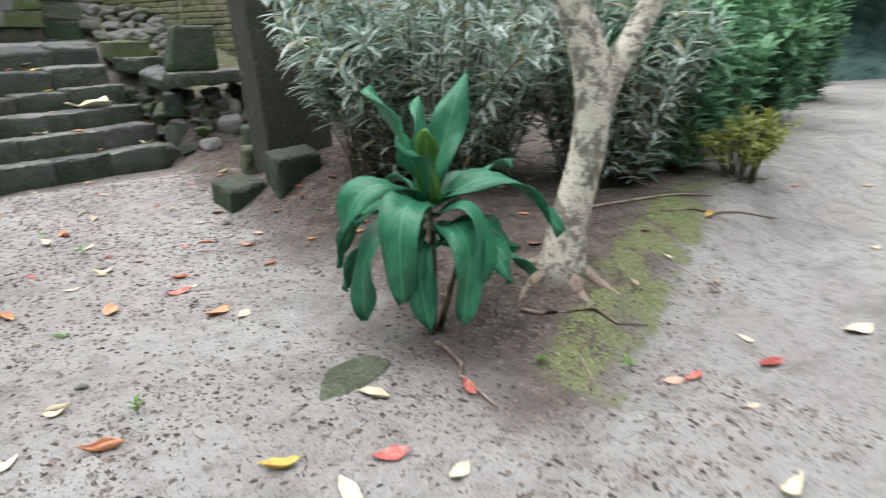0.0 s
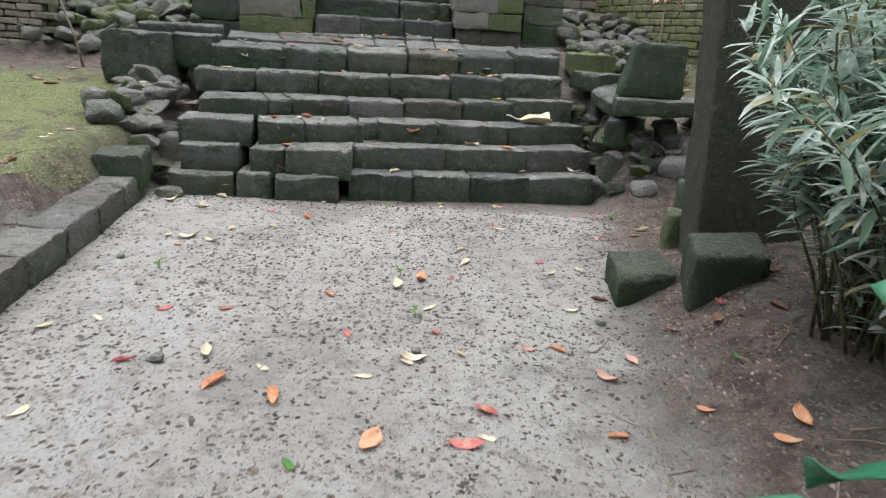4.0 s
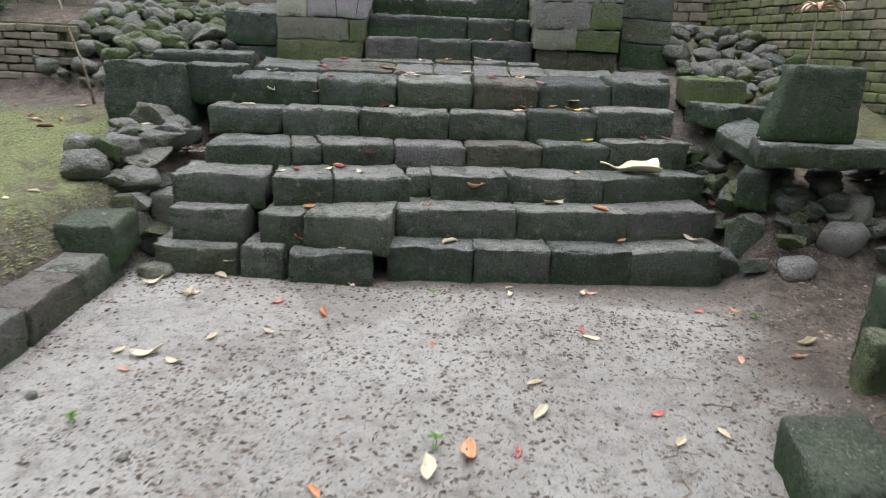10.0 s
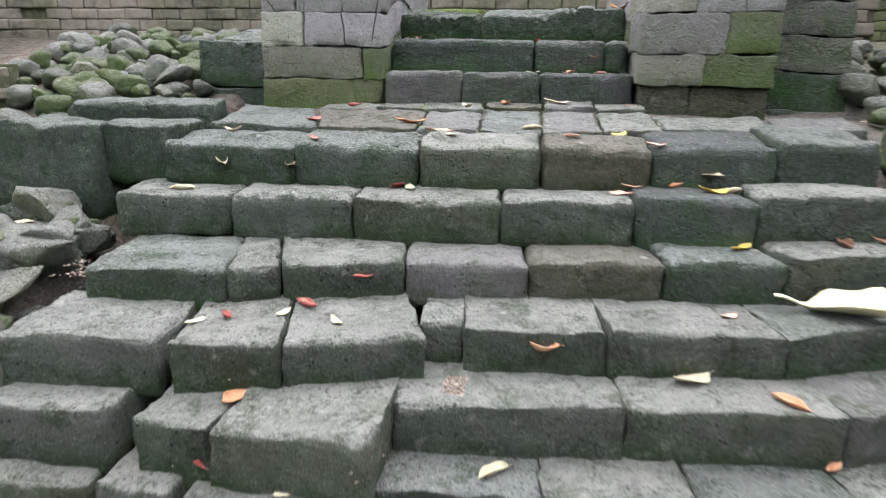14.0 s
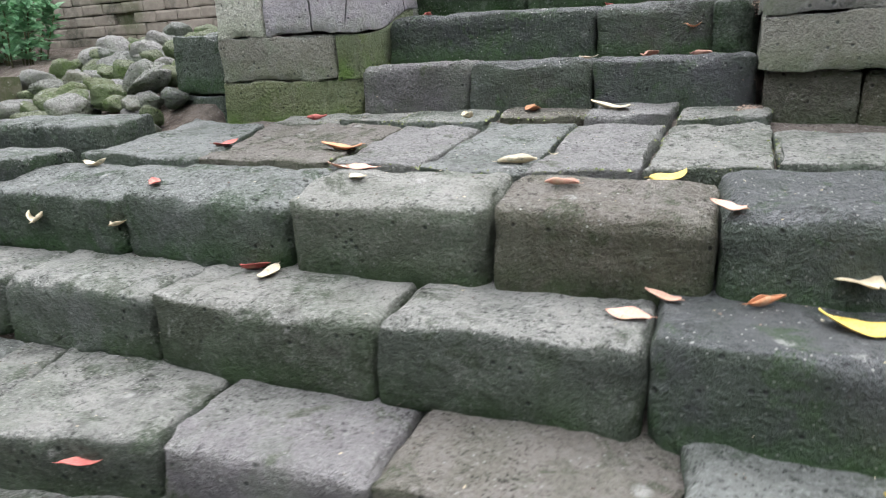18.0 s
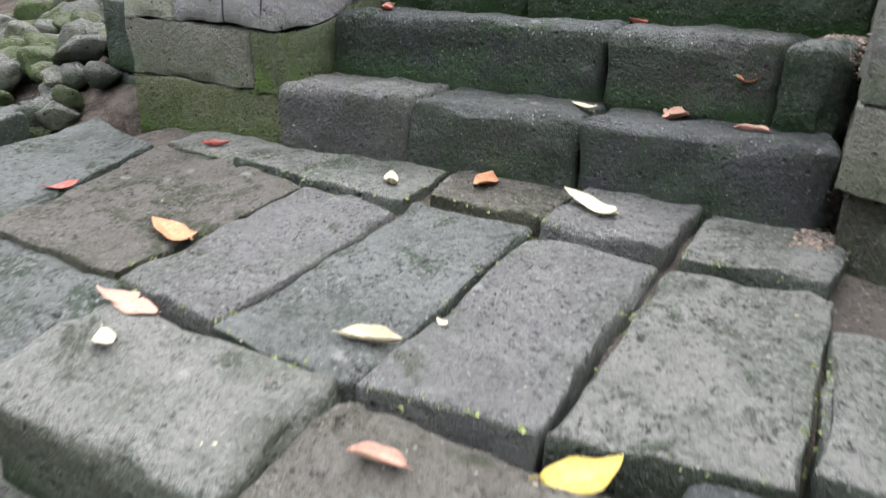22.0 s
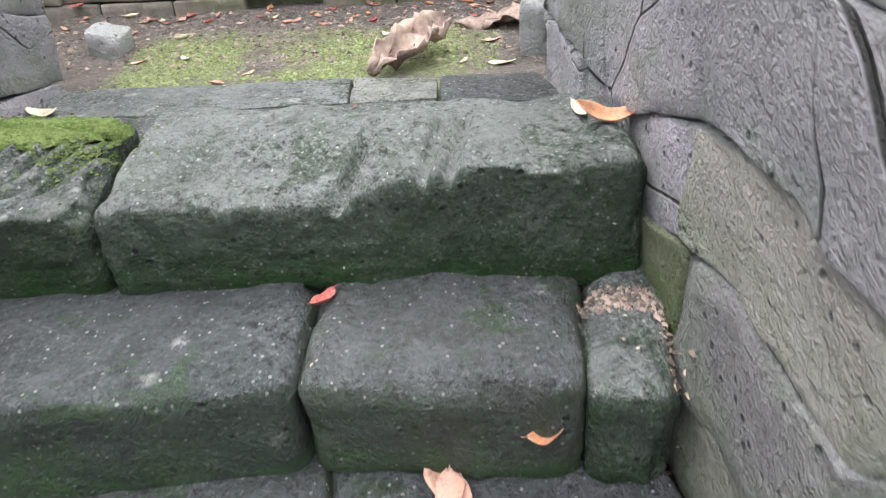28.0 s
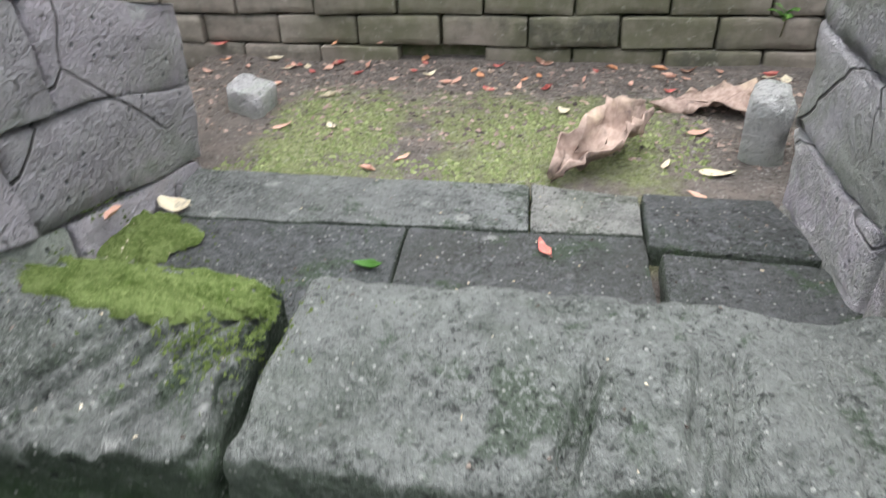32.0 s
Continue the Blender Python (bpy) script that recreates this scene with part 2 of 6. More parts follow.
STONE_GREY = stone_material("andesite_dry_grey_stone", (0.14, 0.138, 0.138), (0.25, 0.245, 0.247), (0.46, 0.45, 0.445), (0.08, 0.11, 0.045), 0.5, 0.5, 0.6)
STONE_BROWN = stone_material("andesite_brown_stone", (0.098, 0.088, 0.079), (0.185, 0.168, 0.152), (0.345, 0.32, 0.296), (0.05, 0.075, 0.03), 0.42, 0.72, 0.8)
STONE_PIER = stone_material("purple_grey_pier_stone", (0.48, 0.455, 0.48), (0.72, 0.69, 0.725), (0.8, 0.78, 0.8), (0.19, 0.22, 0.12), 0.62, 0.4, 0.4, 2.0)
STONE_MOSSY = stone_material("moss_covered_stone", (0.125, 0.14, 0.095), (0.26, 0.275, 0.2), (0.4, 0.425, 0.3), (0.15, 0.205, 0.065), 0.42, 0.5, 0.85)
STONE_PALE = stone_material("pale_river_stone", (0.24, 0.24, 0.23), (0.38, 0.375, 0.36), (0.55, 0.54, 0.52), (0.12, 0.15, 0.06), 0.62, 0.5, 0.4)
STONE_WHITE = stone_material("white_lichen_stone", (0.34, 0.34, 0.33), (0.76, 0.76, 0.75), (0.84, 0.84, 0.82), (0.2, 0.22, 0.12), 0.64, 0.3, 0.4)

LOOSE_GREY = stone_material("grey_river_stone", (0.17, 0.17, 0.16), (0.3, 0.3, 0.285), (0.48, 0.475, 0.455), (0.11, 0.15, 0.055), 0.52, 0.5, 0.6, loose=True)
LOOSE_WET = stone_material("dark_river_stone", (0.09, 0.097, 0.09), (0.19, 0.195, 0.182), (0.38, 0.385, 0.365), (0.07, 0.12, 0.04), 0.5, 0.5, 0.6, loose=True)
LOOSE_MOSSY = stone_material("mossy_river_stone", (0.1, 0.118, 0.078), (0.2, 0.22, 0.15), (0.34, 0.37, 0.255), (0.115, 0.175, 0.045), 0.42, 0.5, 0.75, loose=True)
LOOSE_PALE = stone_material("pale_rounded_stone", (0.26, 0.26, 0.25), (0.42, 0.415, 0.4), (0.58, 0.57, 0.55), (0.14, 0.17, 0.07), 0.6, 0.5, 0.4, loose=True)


def moss_material():
    m = Nodes("bright_moss", 0.95, 0.1)
    c = m.mix(m.ramp(m.noise(16.0, 5, 0.7), 0.35, 0.65), (0.085, 0.13, 0.03), (0.19, 0.25, 0.085))
    c = m.mix(m.ramp(m.noise(120.0, 4, 0.75), 0.45, 0.7, 0.0, 0.7), c, (0.28, 0.34, 0.13))
    m.color(c)
    m.bump(m.math("ADD", m.noise(90.0, 5, 0.75), m.noise(30.0, 3, 0.6)), 1.0, 0.02)
    return m.mat


MOSS = moss_material()


def ground_material():
    m = Nodes("sandy_path_soil", 0.95, 0.15)
    m.pos = m.obj
    x, y, z = m.xyz(m.pos)
    wide = m.noise(0.9, 4, 0.6)
    mid = m.noise(9.0, 5, 0.7)
    fine = m.noise(75.0, 5, 0.8)
    sand = m.mix(m.ramp(wide, 0.35, 0.68), (0.6, 0.585, 0.56), (0.48, 0.455, 0.43))
    sand = m.mix(m.ramp(mid, 0.46, 0.66, 0.0, 0.6), sand, (0.29, 0.262, 0.24))
    sand = m.mix(m.ramp(fine, 0.52, 0.72, 0.0, 0.6), sand, (0.6, 0.58, 0.555))
    sand = m.mix(m.ramp(fine, 0.46, 0.3, 0.0, 0.5), sand, (0.13, 0.11, 0.095))
    soil = m.mix(m.ramp(mid, 0.35, 0.7), (0.125, 0.1, 0.085), (0.26, 0.216, 0.187))
    # bare brown earth beside the post, under the shrubs and off the path
    right = m.math("SUBTRACT", x, m.math("MULTIPLY_ADD", m.math("SUBTRACT", y, 2.0), 0.16, 2.55))
    right = m.math("ADD", right, m.math("MULTIPLY", m.math("SUBTRACT", m.noise(2.2, 4, 0.6), 0.5), 0.9))
    rim = m.math("SUBTRACT", m.math("SUBTRACT", y, 1.34), m.math("MULTIPLY", m.math("SUBTRACT", x, 3.2), 0.36))
    rim = m.math("ADD", rim, m.math("MULTIPLY", m.math("SUBTRACT", mid, 0.5), 0.25))
    earth = m.math("MULTIPLY", m.ramp(right, -0.12, 0.42), m.ramp(rim, -0.08, 0.2))
    left = m.math("ADD", m.math("MULTIPLY", x, -1.0), m.math("MULTIPLY", m.math("SUBTRACT", m.noise(3.0, 4, 0.6), 0.5), 0.3))
    earth = m.math("MAXIMUM", earth, m.ramp(left, 0.02, 0.2))
    steps = m.math("ADD", y, m.math("MULTIPLY", m.math("SUBTRACT", mid, 0.5), 0.5))
    earth = m.math("MAXIMUM", earth, m.ramp(steps, 6.2, 6.6, 0.0, 0.85))
    c = m.mix(earth, sand, soil)
    # moss on the terrace, along the shrub bed and behind the gate
    blot = m.noise(3.2, 5, 0.65, distort=0.4)
    flat = m.math("MULTIPLY", m.ramp(m.math("MULTIPLY", x, -1.0), 0.3, 0.5), m.ramp(y, 8.1, 7.6))
    bed = m.math("MULTIPLY", m.math("MULTIPLY", m.ramp(x, 2.8, 3.0), m.ramp(x, 6.0, 4.6)), m.math("MULTIPLY", m.ramp(rim, -0.02, 0.05), m.ramp(rim, 0.42, 0.28)))
    wave = m.math("ADD", x, m.math("MULTIPLY", m.math("SUBTRACT", mid, 0.5), 0.5))
    deep = m.math("ADD", y, m.math("MULTIPLY", m.math("SUBTRACT", mid, 0.5), 0.4))
    gate = m.math("MULTIPLY", m.math("MULTIPLY", m.ramp(y, 10.1, 10.2), m.ramp(deep, 11.0, 10.88)), m.math("MULTIPLY", m.ramp(wave, 0.6, 0.75), m.ramp(wave, 1.9, 1.7)))
    mossy = m.math("MULTIPLY", m.math("MAXIMUM", flat, gate), m.ramp(blot, 0.34, 0.5))
    mossy = m.math("MAXIMUM", mossy, m.math("MULTIPLY", bed, m.ramp(blot, 0.44, 0.53)))
    flank = m.math("MULTIPLY", m.math("MULTIPLY", m.ramp(x, 3.4, 3.7), m.ramp(y, 7.2, 7.7)), m.ramp(blot, 0.36, 0.6, 0.15, 0.75))
    mossy = m.math("MAXIMUM", mossy, flank)
    green = m.mix(m.ramp(fine, 0.35, 0.7), (0.19, 0.225, 0.085), (0.42, 0.45, 0.235))
    c = m.mix(m.math("MULTIPLY", mossy, 0.9), c, green)
    chaff = m.noise(46.0, 3, 0.6, distort=1.6)
    where = m.ramp(m.noise(2.4, 4, 0.65), 0.36, 0.58, 0.45, 1.0)
    c = m.mix(m.math("MULTIPLY", m.ramp(chaff, 0.56, 0.64, 0.0, 0.8), where), c, (0.085, 0.075, 0.068))
    c = m.mix(m.math("MULTIPLY", m.ramp(chaff, 0.42, 0.34, 0.0, 0.5), where), c, (0.56, 0.54, 0.51))
    damp = m.ramp(m.noise(1.7, 4, 0.6, m.shift(m.pos, 3.0)), 0.52, 0.68, 0.0, 0.4)
    c = m.mix(damp, c, (0.2, 0.18, 0.165))
    m.color(c)
    h = m.math("ADD", m.math("MULTIPLY", mid, 1.0), m.math("MULTIPLY", fine, 0.5))
    h = m.math("ADD", h, m.math("MULTIPLY", m.noise(26.0, 4, 0.7), 1.4))
    m.bump(m.math("ADD", h, m.math("MULTIPLY", m.noise(220.0, 3, 0.7), 0.25)), 1.0, 0.045)
    return m.mat


GROUND = ground_material()


def brick_material(name, a, b, moss, moss_at):
    m = Nodes(name, 0.92, 0.2)
    vec = m.shift(m.obj, 9.0)
    c = m.mix(m.ramp(m.noise(14.0, 5, 0.65, vec), 0.3, 0.7), a, b)
    c = m.mix(m.math("MULTIPLY", m.rnd, 0.45), c, (0.3, 0.25, 0.22))
    big = m.ramp(m.noise(0.7, 4, 0.6), moss_at, moss_at + 0.15)
    c = m.mix(m.math("MULTIPLY", big, m.ramp(m.noise(20.0, 4, 0.6), 0.3, 0.6, 0.5, 0.9)), c, moss)
    soot = m.math("MULTIPLY", m.ramp(m.noise(1.6, 5, 0.65, m.shift(m.pos, 4.0)), 0.5, 0.62), m.ramp(m.noise(24.0, 4, 0.7, vec), 0.35, 0.6, 0.3, 0.8))
    c = m.mix(soot, c, (0.07, 0.07, 0.055))
    c = m.mix(m.ramp(m.noise(33.0, 4, 0.7, m.shift(m.obj, 3.0)), 0.6, 0.72, 0.0, 0.5), c, (0.42, 0.4, 0.36))
    m.color(c)
    m.bump(m.math("ADD", m.noise(40.0, 5, 0.7, vec), m.math("MULTIPLY", m.noise(150.0, 3, 0.7, vec), 0.4)), 0.6, 0.01)
    return m.mat


BRICK = brick_material("weathered_brick", (0.17, 0.155, 0.11), (0.31, 0.275, 0.205), (0.13, 0.16, 0.065), 0.33)
BRICK_BACK = brick_material("mossy_wall_brick", (0.17, 0.15, 0.122), (0.28, 0.25, 0.21), (0.125, 0.125, 0.08), 0.5)
MORTAR = brick_material("earth_mortar", (0.115, 0.1, 0.08), (0.18, 0.155, 0.125), (0.065, 0.08, 0.035), 0.45)


def leaf_material(name, a, b, vein, rough=0.5, trans=0.0, spec=0.4, spots=False, rib=False, mixed=None):
    m = Nodes(name, rough, spec)
    vec = m.shift(m.obj, 7.0)
    c = m.mix(m.ramp(m.noise(22.0, 4, 0.6, vec), 0.35, 0.65), a, b)
    c = m.mix(m.math("MULTIPLY", m.rnd, 0.3), c, vein)
    c = m.mix(m.math("MULTIPLY", m.island, 0.35), c, b)
    if mixed:
        c = m.mix(m.ramp(m.math("FRACT", m.math("MULTIPLY", m.island, 17.3)), 0.5, 0.7, 0.0, 0.85), c, mixed)
        c = m.mix(m.ramp(m.math("FRACT", m.math("MULTIPLY", m.island, 41.7)), 0.92, 0.94, 0.0, 0.8), c, (0.42, 0.34, 0.16))
    if spots:
        mid = m.math("ABSOLUTE", m.math("SUBTRACT", m.xyz(m.gen)[1], 0.5))
        c = m.mix(m.ramp(mid, 0.05, 0.02, 0.0, 0.6), c, b)
        c = m.mix(m.ramp(m.noise(3.4, 5, 0.7, m.shift(m.obj, 17.0)), 0.54, 0.66, 0.0, 0.7), c, (a[0] * 0.45, a[1] * 0.5, a[2] * 0.55))
        c = m.mix(m.ramp(m.noise(2.2, 4, 0.6, m.shift(m.obj, 23.0)), 0.5, 0.7, 0.0, 0.6), c, (0.6, 0.48, 0.33))
    height = m.noise(60.0, 3, 0.6, vec)
    if rib:
        along, across, _ = m.xyz(m.obj)
        off = m.math("ABSOLUTE", across)
        wave = m.math("SINE", m.math("MULTIPLY", m.math("SUBTRACT", along, m.math("MULTIPLY", off, 0.9)), 300.0))
        c = m.mix(m.ramp(off, 0.005, 0.002, 0.0, 0.7), c, (vein[0] * 2.6, vein[1] * 1.9, vein[2] * 2.0))
        c = m.mix(m.ramp(wave, 0.3, 1.0, 0.0, 0.3), c, (vein[0] * 1.6, vein[1] * 1.4, vein[2] * 1.4))
        c = m.mix(m.ramp(m.noise(9.0, 5, 0.7, m.shift(m.obj, 27.0)), 0.62, 0.7, 0.0, 0.45), c, (0.16, 0.17, 0.06))
        height = m.math("ADD", m.math("MULTIPLY", height, 0.5), m.math("MULTIPLY", wave, 0.25))
        height = m.math("ADD", height, m.ramp(off, 0.006, 0.0))
    m.color(c)
    m.bump(height, 0.4 if rib else 0.3, 0.004)
    if trans:
        glow = m.tree.nodes.new("ShaderNodeBsdfTranslucent")
        both = m.tree.nodes.new("ShaderNodeMixShader")
        both.inputs[0].default_value = trans
        m.put(glow.inputs["Color"], c)
        m.tree.links.new(m.bsdf.outputs[0], both.inputs[1])
        m.tree.links.new(glow.outputs[0], both.inputs[2])
        m.tree.links.new(both.outputs[0], m.tree.nodes["Material Output"].inputs["Surface"])
    return m.mat


LEAF_RED = leaf_material("fallen_leaf_red", (0.42, 0.055, 0.055), (0.56, 0.16, 0.14), (0.58, 0.28, 0.22), trans=0.15, spots=True)
LEAF_ORANGE = leaf_material("fallen_leaf_orange", (0.6, 0.2, 0.08), (0.69, 0.36, 0.2), (0.64, 0.42, 0.32), trans=0.15, spots=True)
LEAF_CREAM = leaf_material("fallen_leaf_cream", (0.66, 0.56, 0.38), (0.76, 0.7, 0.55), (0.6, 0.42, 0.25), trans=0.15, spots=True)
LEAF_PINK = leaf_material("fallen_leaf_pink", (0.62, 0.3, 0.24), (0.66, 0.42, 0.33), (0.7, 0.45, 0.3), trans=0.15, spots=True)
LEAF_YELLOW = leaf_material("fallen_leaf_yellow", (0.68, 0.48, 0.08), (0.75, 0.56, 0.16), (0.55, 0.38, 0.08), trans=0.15, spots=True)
LEAF_BROWN = leaf_material("fallen_leaf_brown", (0.13, 0.065, 0.045), (0.24, 0.12, 0.085), (0.3, 0.16, 0.1), 0.75, trans=0.15, spots=True)
LEAF_DRY = leaf_material("dry_curled_leaf", (0.25, 0.165, 0.14), (0.46, 0.345, 0.29), (0.55, 0.42, 0.34), 0.8, trans=0.15, spots=True)
LEAF_GREEN = leaf_material("broad_green_leaf", (0.018, 0.13, 0.065), (0.045, 0.23, 0.12), (0.035, 0.18, 0.09), 0.42, 0.25, rib=True)
LEAF_YOUNG = leaf_material("young_green_leaf", (0.05, 0.16, 0.025), (0.1, 0.24, 0.05), (0.08, 0.2, 0.04), 0.38, 0.2, rib=True)
LEAF_SILVER = leaf_material("silver_green_leaf", (0.26, 0.37, 0.31), (0.7, 0.77, 0.74), (0.44, 0.53, 0.44), 0.34, 0.42, mixed=(0.14, 0.25, 0.15))
LEAF_HEDGE = leaf_material("dark_hedge_leaf", (0.07, 0.22, 0.12), (0.28, 0.5, 0.3), (0.2, 0.34, 0.16), 0.36, 0.45)
LEAF_FERN = leaf_material("yellow_green_shoot", (0.2, 0.26, 0.04), (0.38, 0.42, 0.12), (0.3, 0.3, 0.08), 0.5, 0.35)


def bark_material(name, a, b, pale):
    m = Nodes(name, 0.9, 0.2)
    z = m.noise(9.0, 5, 0.65)
    c = m.mix(m.ramp(z, 0.35, 0.65), a, b)
    flake = m.noise(11.0, 6, 0.75, m.shift(m.pos, 5.0), 0.4)
    c = m.mix(m.ramp(flake, 0.43, 0.53, 0.0, 0.88), c, pale)
    nick = m.noise(26.0, 4, 0.7, m.stretch(m.pos, 1.0, 1.0, 2.6))
    c = m.mix(m.ramp(nick, 0.4, 0.33, 0.0, 0.8), c, (a[0] * 0.5, a[1] * 0.5, a[2] * 0.5))
    c = m.mix(m.ramp(m.voronoi(30.0), 0.12, 0.05, 0.0, 0.6), c, (0.06, 0.05, 0.04))
    m.color(c)
    m.bump(m.noise(45.0, 5, 0.7), 0.8, 0.015)
    return m.mat


BARK = bark_material("pale_patchy_bark", (0.15, 0.14, 0.11), (0.3, 0.28, 0.22), (0.68, 0.65, 0.54))
TWIG = bark_material("dry_twig", (0.14, 0.1, 0.075), (0.26, 0.2, 0.15), (0.34, 0.28, 0.22))
STEM = bark_material("green_brown_stem", (0.05, 0.06, 0.03), (0.12, 0.11, 0.06), (0.18, 0.17, 0.1))
CLOD = Nodes("soil_clod", 0.95, 0.1)
CLOD.color(CLOD.mix(CLOD.island, (0.055, 0.046, 0.04), (0.24, 0.2, 0.17)))
CLOD = CLOD.mat
MOSS_TUFT = Nodes("moss_tuft", 0.9, 0.15)
MOSS_TUFT.color(MOSS_TUFT.mix(MOSS_TUFT.island, (0.125, 0.16, 0.06), (0.33, 0.37, 0.175)))
MOSS_TUFT = MOSS_TUFT.mat


# ---- builders ----
def mesh_of(bm, name):
    me = bpy.data.meshes.new(name)
    bm.to_mesh(me)
    bm.free()
    return me


def smooth(me):
    me.polygons.foreach_set("use_smooth", [True] * len(me.polygons))
    return me


def base(name, x, y, z, label="", category="", group="", kind=""):
    ob = new(name)
    ob.location = (x, y, z)
    ob.empty_display_size = 0.1
    return tagged(ob, label, category, group, kind)


def child(name, me, mat, parent, at=None, label=""):
    """A mesh as a part; at: its place in the world."""
    ob = new(name, me)
    if mat is not None and not me.materials:
        me.materials.append(mat)
    if parent is not None:
        ob.parent = parent
        if at is not None:
            ob.location = Vector(at) - Vector(parent.location)
    elif at is not None:
        ob.location = at
    if label:
        ob["label"] = label
    return ob


def wobble(p, scale, seed):
    q = Vector(p) * scale + Vector((seed * 3.7, seed * 1.9, seed * 5.3))
    return noise.noise_vector(q)


def block_mesh(quad, z0, z1, r=0.02, seed=0, step=0.032, rough=0.01, chip=0.022, top=None, most=18, warp=None):
    """A worn cut stone over a four-cornered plan (front left, front right, back right, back left). Its origin is the plan's
    middle at z0. top(x, y): a change of height of the upper face. Returns the mesh and the origin."""
    q = [Vector((x, y)) for x, y in quad]
    mid = (q[0] + q[1] + q[2] + q[3]) / 4
    long = ((q[1] - q[0]).length + (q[2] - q[3]).length) / 2
    deep = ((q[3] - q[0]).length + (q[2] - q[1]).length) / 2
    high = z1 - z0
    n = [max(3, min(most, round(d / step))) for d in (long, deep, high)]
    size = Vector((long, deep, high))

    def ticks(k, length):
        inner = [min(length / 2, r * f) for f in (0.0, 0.35, 1.0)]
        t = inner + [r + (length - 2 * r) * i / (n[k] + 1) for i in range(1, n[k] + 1)] + [length - v for v in reversed(inner)]
        return sorted(set(round(v, 5) for v in t))

    tx, ty, tz = ticks(0, long), ticks(1, deep), ticks(2, high)
    verts, index, faces = [], {}, []

    def vert(i, j, k):
        key = (i, j, k)
        if key not in index:
            p = Vector((tx[i], ty[j], tz[k]))
            c = Vector([min(max(p[a], r), size[a] - r) for a in range(3)])
            d = p - c
            if d.length > 1e-6:
                p = c + d.normalized() * r
            u, v, w = p.x / long, p.y / deep, p.z / high
            xy = (q[0] * (1 - u) + q[1] * u) * (1 - v) + (q[3] * (1 - u) + q[2] * u) * v
            place = Vector((xy.x - mid.x, xy.y - mid.y, p.z))
            edge = 1.0 if d.length > 1e-6 and sum(abs(e) > 1e-6 for e in d) > 1 else 0.35
            off = wobble(place, 3.2, seed) * chip * edge + wobble(place, 11.0, seed + 3) * rough + wobble(place, 28.0, seed + 5) * rough * 0.5
            nick = noise.noise(place * 16 + Vector((seed * 1.3, seed * 2.9, 4.0))) + 0.5 * noise.noise(place * 34 + Vector((seed, 2.0, seed)))
            if edge == 1.0 and nick > 0.15:
                off -= d.normalized() * (nick - 0.15) * min(0.025, r * 1.6)
            place += off
            if warp is not None:
                place += warp(xy.x, xy.y, place.z)
            if top is not None and w > 0.3:
                place.z += top(xy.x, xy.y) * min(1.0, (w - 0.3) / 0.6)
            index[key] = len(verts)
            verts.append(place)
        return index[key]

    X, Y, Z = len(tx) - 1, len(ty) - 1, len(tz) - 1
    for i in range(X):
        for j in range(Y):
            faces.append((vert(i, j, Z), vert(i + 1, j, Z), vert(i + 1, j + 1, Z), vert(i, j + 1, Z)))
    for i in range(X):
        for k in range(Z):
            faces.append((vert(i, 0, k), vert(i + 1, 0, k), vert(i + 1, 0, k + 1), vert(i, 0, k + 1)))
            faces.append((vert(i, Y, k), vert(i, Y, k + 1), vert(i + 1, Y, k + 1), vert(i + 1, Y, k)))
    for j in range(Y):
        for k in range(Z):
            faces.append((vert(0, j, k), vert(0, j, k + 1), vert(0, j + 1, k + 1), vert(0, j + 1, k)))
            faces.append((vert(X, j, k), vert(X, j + 1, k), vert(X, j + 1, k + 1), vert(X, j, k + 1)))
    me = bpy.data.meshes.new("cut_stone")
    me.from_pydata([tuple(v) for v in verts], [], faces)
    return smooth(me), (mid.x, mid.y, z0)


def quad_behind(x0, y0, x1, y1, depth, gap=0.002):
    """A plan from a front edge and a depth, square to the edge."""
    a, b = Vector((x0, y0)), Vector((x1, y1))
    e = (b - a).normalized()
    back = Vector((-e.y, e.x)) * depth
    a, b = a + e * gap, b - e * gap
    return [tuple(a), tuple(b), tuple(b + back), tuple(a + back)]


def lump_mesh(seed, squash=(1, 0.8, 0.65), level=3, amount=0.2, far=(0.26, 0.42), hard=0.85):
    """A river stone of about unit size, worn flat on some sides."""
    rng = random.Random(seed * 13 + 5)
    cuts = [(Vector((rng.uniform(-1, 1), rng.uniform(-1, 1), rng.uniform(-1, 1))).normalized(), rng.uniform(*far)) for _ in range(8 if hard < 0.9 else 12)]
    bm = bmesh.new()
    bmesh.ops.create_icosphere(bm, subdivisions=level, radius=0.5)
    for v in bm.verts:
        d = v.co.normalized()
        k = 1 + amount * noise.noise(d * 1.3 + Vector((seed * 2.1, seed, 0))) * 1.6 + amount * 0.35 * noise.noise(d * 4 + Vector((0, seed, seed * 2.0)))
        flat = max(abs(d.x), abs(d.y), abs(d.z)) ** -0.25
        p = d * 0.5 * k * flat
        for n, reach in cuts:
            s = p.dot(n)
            if s > reach:
                p -= n * (s - reach) * hard
        v.co = Vector([p[i] * squash[i] for i in range(3)]) + wobble(p, 7.0, seed) * 0.02
    return smooth(mesh_of(bm, "river_stone"))


